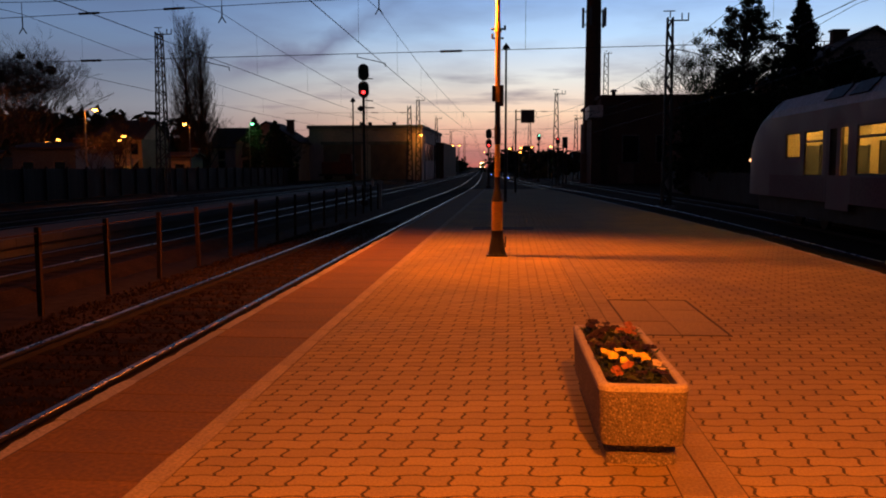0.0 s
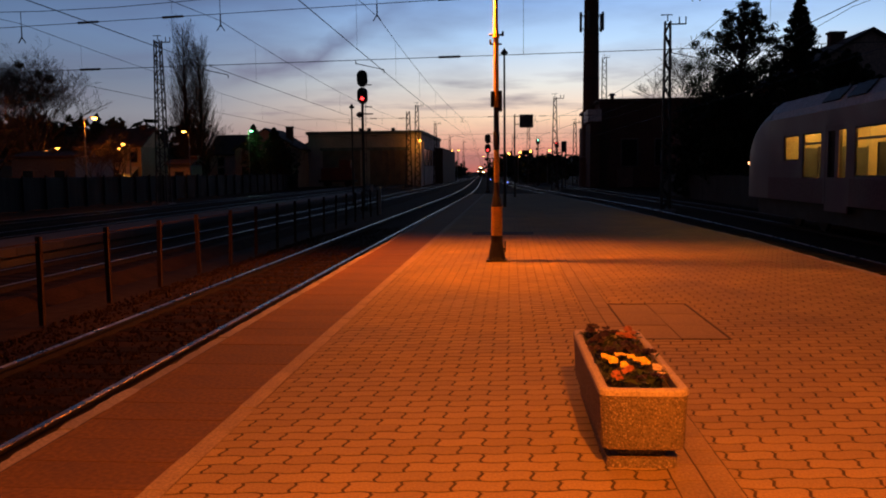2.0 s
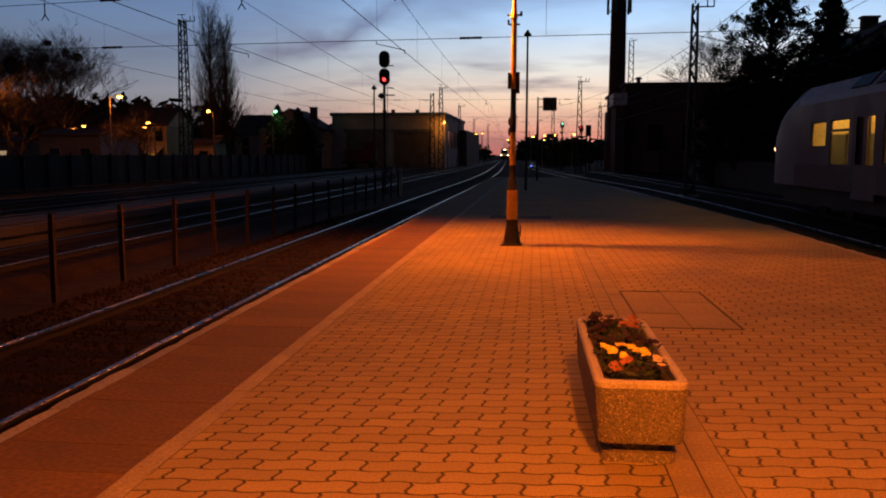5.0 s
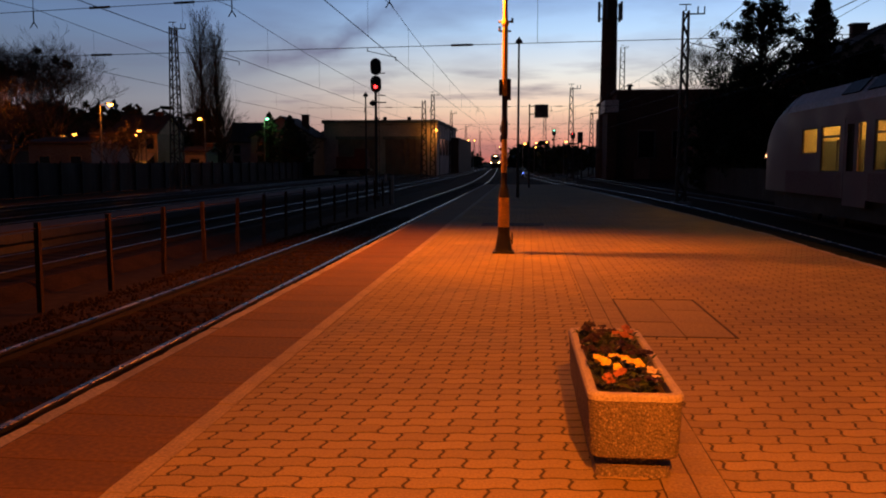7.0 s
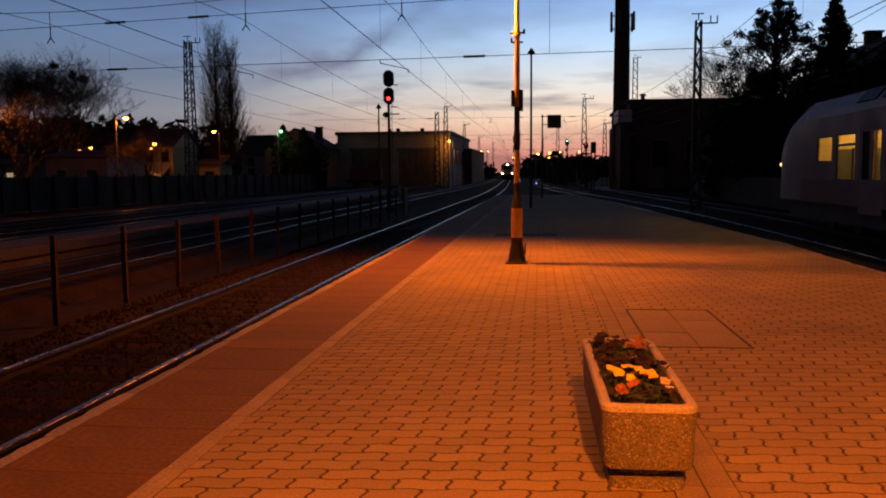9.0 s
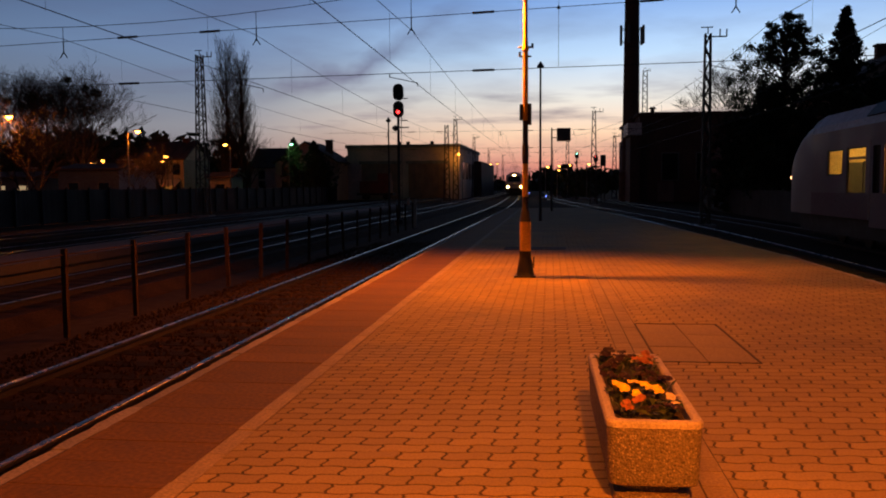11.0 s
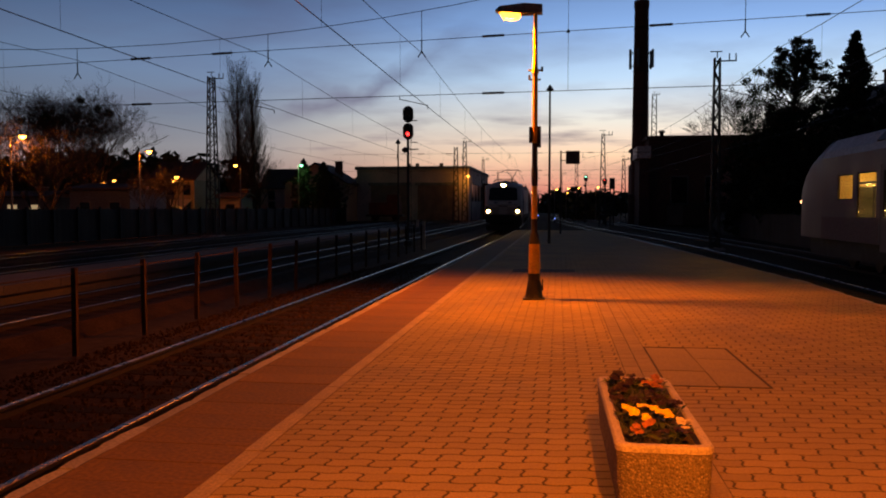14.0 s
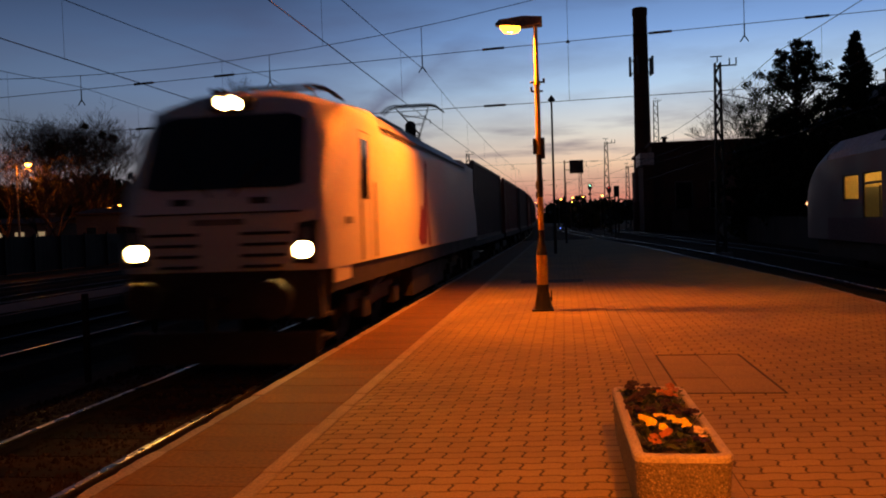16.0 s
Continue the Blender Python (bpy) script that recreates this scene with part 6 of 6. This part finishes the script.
    bm = boxes((-0.3, 0.3, 0.55, 0.85, 3.57, 3.75))
    round_edges(bm, 0.02, 1)
    tl = part("top_lamp_housing", bm, M_BLK, t)
    bm = fresh()
    for x in (-0.09, 0.09):
        light_baffle(bm, x, 0.49, 0.56, 3.66, 0.0865, 0.003)
    part("light_baffle", bm, M_BLK, tl)
    part("headlamp", rods(((-0.09, 0.535, 3.66), (-0.09, 0.57, 3.66), 0.086, 0.086, 18), ((0.09, 0.535, 3.66), (0.09, 0.57, 3.66), 0.086, 0.086, 18)), G_HEAD, tl, "blazing warm top lamp")
    part("horn", rods(((-0.55, 1.6, 3.97), (-0.55, 1.3, 3.97), 0.025, 0.045), ((-0.42, 1.6, 3.97), (-0.42, 1.3, 3.97), 0.025, 0.045), ((-0.48, 1.6, 3.86), (-0.48, 1.6, 3.99), 0.025)), M_DARK, t)
    # frame, buffers, coupling, plough
    part("sill", boxes((-1.44, 1.44, 0.35, 18.65, 1.04, 1.37)), M_DARK, t, "grey frame sill")
    part("buffer_beam", boxes((-1.35, 1.35, 0.10, 0.4, 0.72, 1.355)), M_DARK, t)
    for s in (-1, 1):
        part("buffer", rods(((s * 0.875, 0.06, 1.02), (s * 0.875, -0.42, 1.02), 0.13, 0.11, 14), ((s * 0.875, -0.42, 1.02), (s * 0.875, -0.48, 1.02), 0.26, 0.25, 20)), M_DARK, t, "round steel buffer")
        for z in (0.42, 0.72):
            part("step", boxes((s * 1.2 - 0.18, s * 1.2 + 0.18, 0.25, 0.6, z, z + 0.04)), M_DARK, t)
    part("coupling", rods(((0, 0.06, 0.98), (0, -0.3, 0.98), 0.07), ((0, -0.28, 1.02), (0, -0.34, 0.6), 0.04)), M_DARK, t)
    bm = fresh()
    prism(bm, [(-1.3, 0.12), (1.3, 0.12), (1.34, 0.55), (-1.34, 0.55)], 0.02, 0.12, "y")
    part("plough", bm, M_DARK, t, "snow plough plate")
    for s in (-1, 1):
        part("cab_skirt", boxes((min(s * 1.40, s * 1.465), max(s * 1.40, s * 1.465), 0.42, 1.25, 1.16, 1.375)), M_WHITE, t, "white apron under the cab corner")
    for y in (4.3, 14.7):
        b = bogie(t, y)
        for a in (-1.25, 1.25):
            WHEELS.append((wheelset(t, y + a), y + a))
    part("tank", boxes((-1.25, 1.25, 7.2, 11.8, 0.35, 0.92)), M_DARK, t)
    # sides: cab door, window, rails, red mark
    for s in (-1, 1):
        def slab(y0, y1, z0, z1, d=0.008):
            x = s * 1.49
            return (min(x, x + s * d), max(x, x + s * d), y0, y1, z0, z1)
        part("side_window", boxes(slab(1.95, 2.36, 2.32, 3.24, 0.012)), M_BLACKGL, t, "narrow tall cab window")
        part("door_joint", boxes(slab(1.85, 1.87, 1.36, 3.35, 0.004), slab(2.50, 2.52, 1.36, 3.35, 0.004), slab(1.85, 2.52, 3.35, 3.37, 0.004)), M_LGREY, t)
        part("handrail", rods(((s * 1.54, 1.72, 1.4), (s * 1.54, 1.72, 2.6), 0.016), ((s * 1.54, 2.64, 1.4), (s * 1.54, 2.64, 2.6), 0.016)), M_GREY, t)
        part("number_bar", boxes(slab(0.95, 1.35, 1.95, 2.05, 0.004)), M_LGREY, t)
        bm = fresh()
        x = s * 1.494
        prism(bm, [(7.2, 1.45), (7.8, 1.45), (8.08, 3.2), (7.9, 3.3)], min(x, x + s * 0.004), max(x, x + s * 0.004), "x")
        prism(bm, [(6.8, 1.6), (7.1, 1.42), (7.9, 2.0), (7.2, 2.3)], min(x, x + s * 0.006), max(x, x + s * 0.006), "x")
        prism(bm, [(8.1, 1.4), (8.4, 1.4), (8.0, 2.6)], min(x, x + s * 0.004), max(x, x + s * 0.004), "x")
        part("red_mark", bm, M_REDP, t, "large plain red livery shape")
    pantograph(t, 15.0, True)
    pantograph(t, 3.2, False)
    return t


def flat_wagon():
    t = thing("container_wagon", (0, 0, 0), "grimy four-axle flat wagon carrying a container", "wagon", "freight wagons")
    part("deck", boxes((-1.3, -1.05, 0.3, 13.9, 0.95, 1.16), (1.05, 1.3, 0.3, 13.9, 0.95, 1.16), (-1.05, 1.05, 0.3, 0.7, 0.9, 1.16), (-1.05, 1.05, 13.5, 13.9, 0.9, 1.16), (-0.25, 0.25, 0.7, 13.5, 0.7, 1.1), *[(-1.05, 1.05, y, y + 0.15, 0.95, 1.14) for y in (3, 5.2, 7.4, 9.6, 11.8)]), M_DARK, t)
    for y in (2.2, 12.0):
        b = part("bogie", boxes((-1.08, -0.98, y - 1.3, y + 1.3, 0.42, 0.72), (0.98, 1.08, y - 1.3, y + 1.3, 0.42, 0.72), (-1, 1, y - 0.2, y + 0.2, 0.4, 0.8)), M_DARK, t)
        for a in (-0.9, 0.9):
            for x in (-0.75, 0.75):
                part("wheel", rods(((x - 0.06, y + a, 0.46), (x + 0.06, y + a, 0.46), 0.46, 0.46, 20)), M_DARK, b)
    for y in (0.0, 14.2):
        for s in (-1, 1):
            part("buffer", rods(((s * 0.875, y, 1.03), (s * 0.875, y + (0.3 if y < 1 else -0.3), 1.03), 0.22, 0.12, 12)), M_DARK, t)
    return t


def container(mat, label):
    t = thing("container", (0, 0, 0), label, "container", "freight containers")
    bm = fresh()
    # corrugated long sides
    n = 44
    out = []
    for i in range(n):
        y = 0.15 + 11.9 * i / n
        s = 11.9 / n
        out += [(1.18, y), (1.18, y + s * 0.35), (1.145, y + s * 0.5), (1.145, y + s * 0.85)]
    ring = [(1.18, 0.0)] + out + [(1.18, 12.19)] + [(-x, y) for x, y in [(1.18, 12.19)] + out[::-1] + [(1.18, 0.0)]]
    prism(bm, ring, 0.16, 2.88, "z")
    part("shell", bm, mat, t, "corrugated steel shell")
    for x in (-1.16, 1.16):
        part("top_rail", boxes((x - 0.06, x + 0.06, 0, 12.19, 2.88, 2.99)), mat, t)
        part("bottom_rail", boxes((x - 0.06, x + 0.06, 0, 12.19, 0.0, 0.16)), mat, t)
        for y in (0.08, 12.11):
            part("corner_post", boxes((x - 0.08, x + 0.08, y - 0.1, y + 0.1, 0.0, 3.0)), mat, t)
    part("door_bars", rods(*[((x, -0.04, 0.15), (x, -0.04, 2.85), 0.02) for x in (-0.8, -0.3, 0.3, 0.8)]), M_GREY, t)
    return t


LOCO = locomotive()
WAGONS = [flat_wagon()]
BOXES = [container(M_BOXA, "dark grey corrugated freight container"), container(M_BOXB, "dull red corrugated freight container")]
for i in range(1, 12):
    WAGONS.append(copy_thing(WAGONS[0], pose(0, 0, 0)))
for i in range(2, 12):
    BOXES.append(copy_thing(BOXES[0 if i % 3 else 1], pose(0, 0, 0)))

# ---- paving, piece by piece ----
build_pavers(PLATFORM)

SPEED, NEAR = 27.5, 10.7


def on_track(y, z, middle):
    """The pose of a vehicle whose front end is y metres along the line."""
    s = (track_x(y + 2 * middle) - track_x(y)) / (2 * middle)
    return pose(track_x(y), y, z, 0, 0, -math.degrees(math.atan(s)))


def motions():
    times = [0.5 * i for i in range(33)]
    front = {t: NEAR + SPEED * (16.0 - t) for t in times}
    walk(LOCO, [(t, on_track(front[t], -0.30, 9.5)) for t in times])
    for i, (w, b) in enumerate(zip(WAGONS, BOXES)):
        off = 19.5 + 14.6 * i
        walk(w, [(t, on_track(front[t] + off, -0.30, 7.1)) for t in times])
        rows = []
        for t in times:
            m = on_track(front[t] + off, -0.30, 7.1)
            rows.append((t, m @ pose(0, 1.0, 1.165)))
        walk(b, rows)
    step = SPEED / FPS / 0.6
    for w, y in WHEELS:
        walk(w, [(k / FPS, Matrix.Translation((0, y, 0.6)) @ Matrix.Rotation(step * k, 4, "X")) for k in range(481)])


motions()
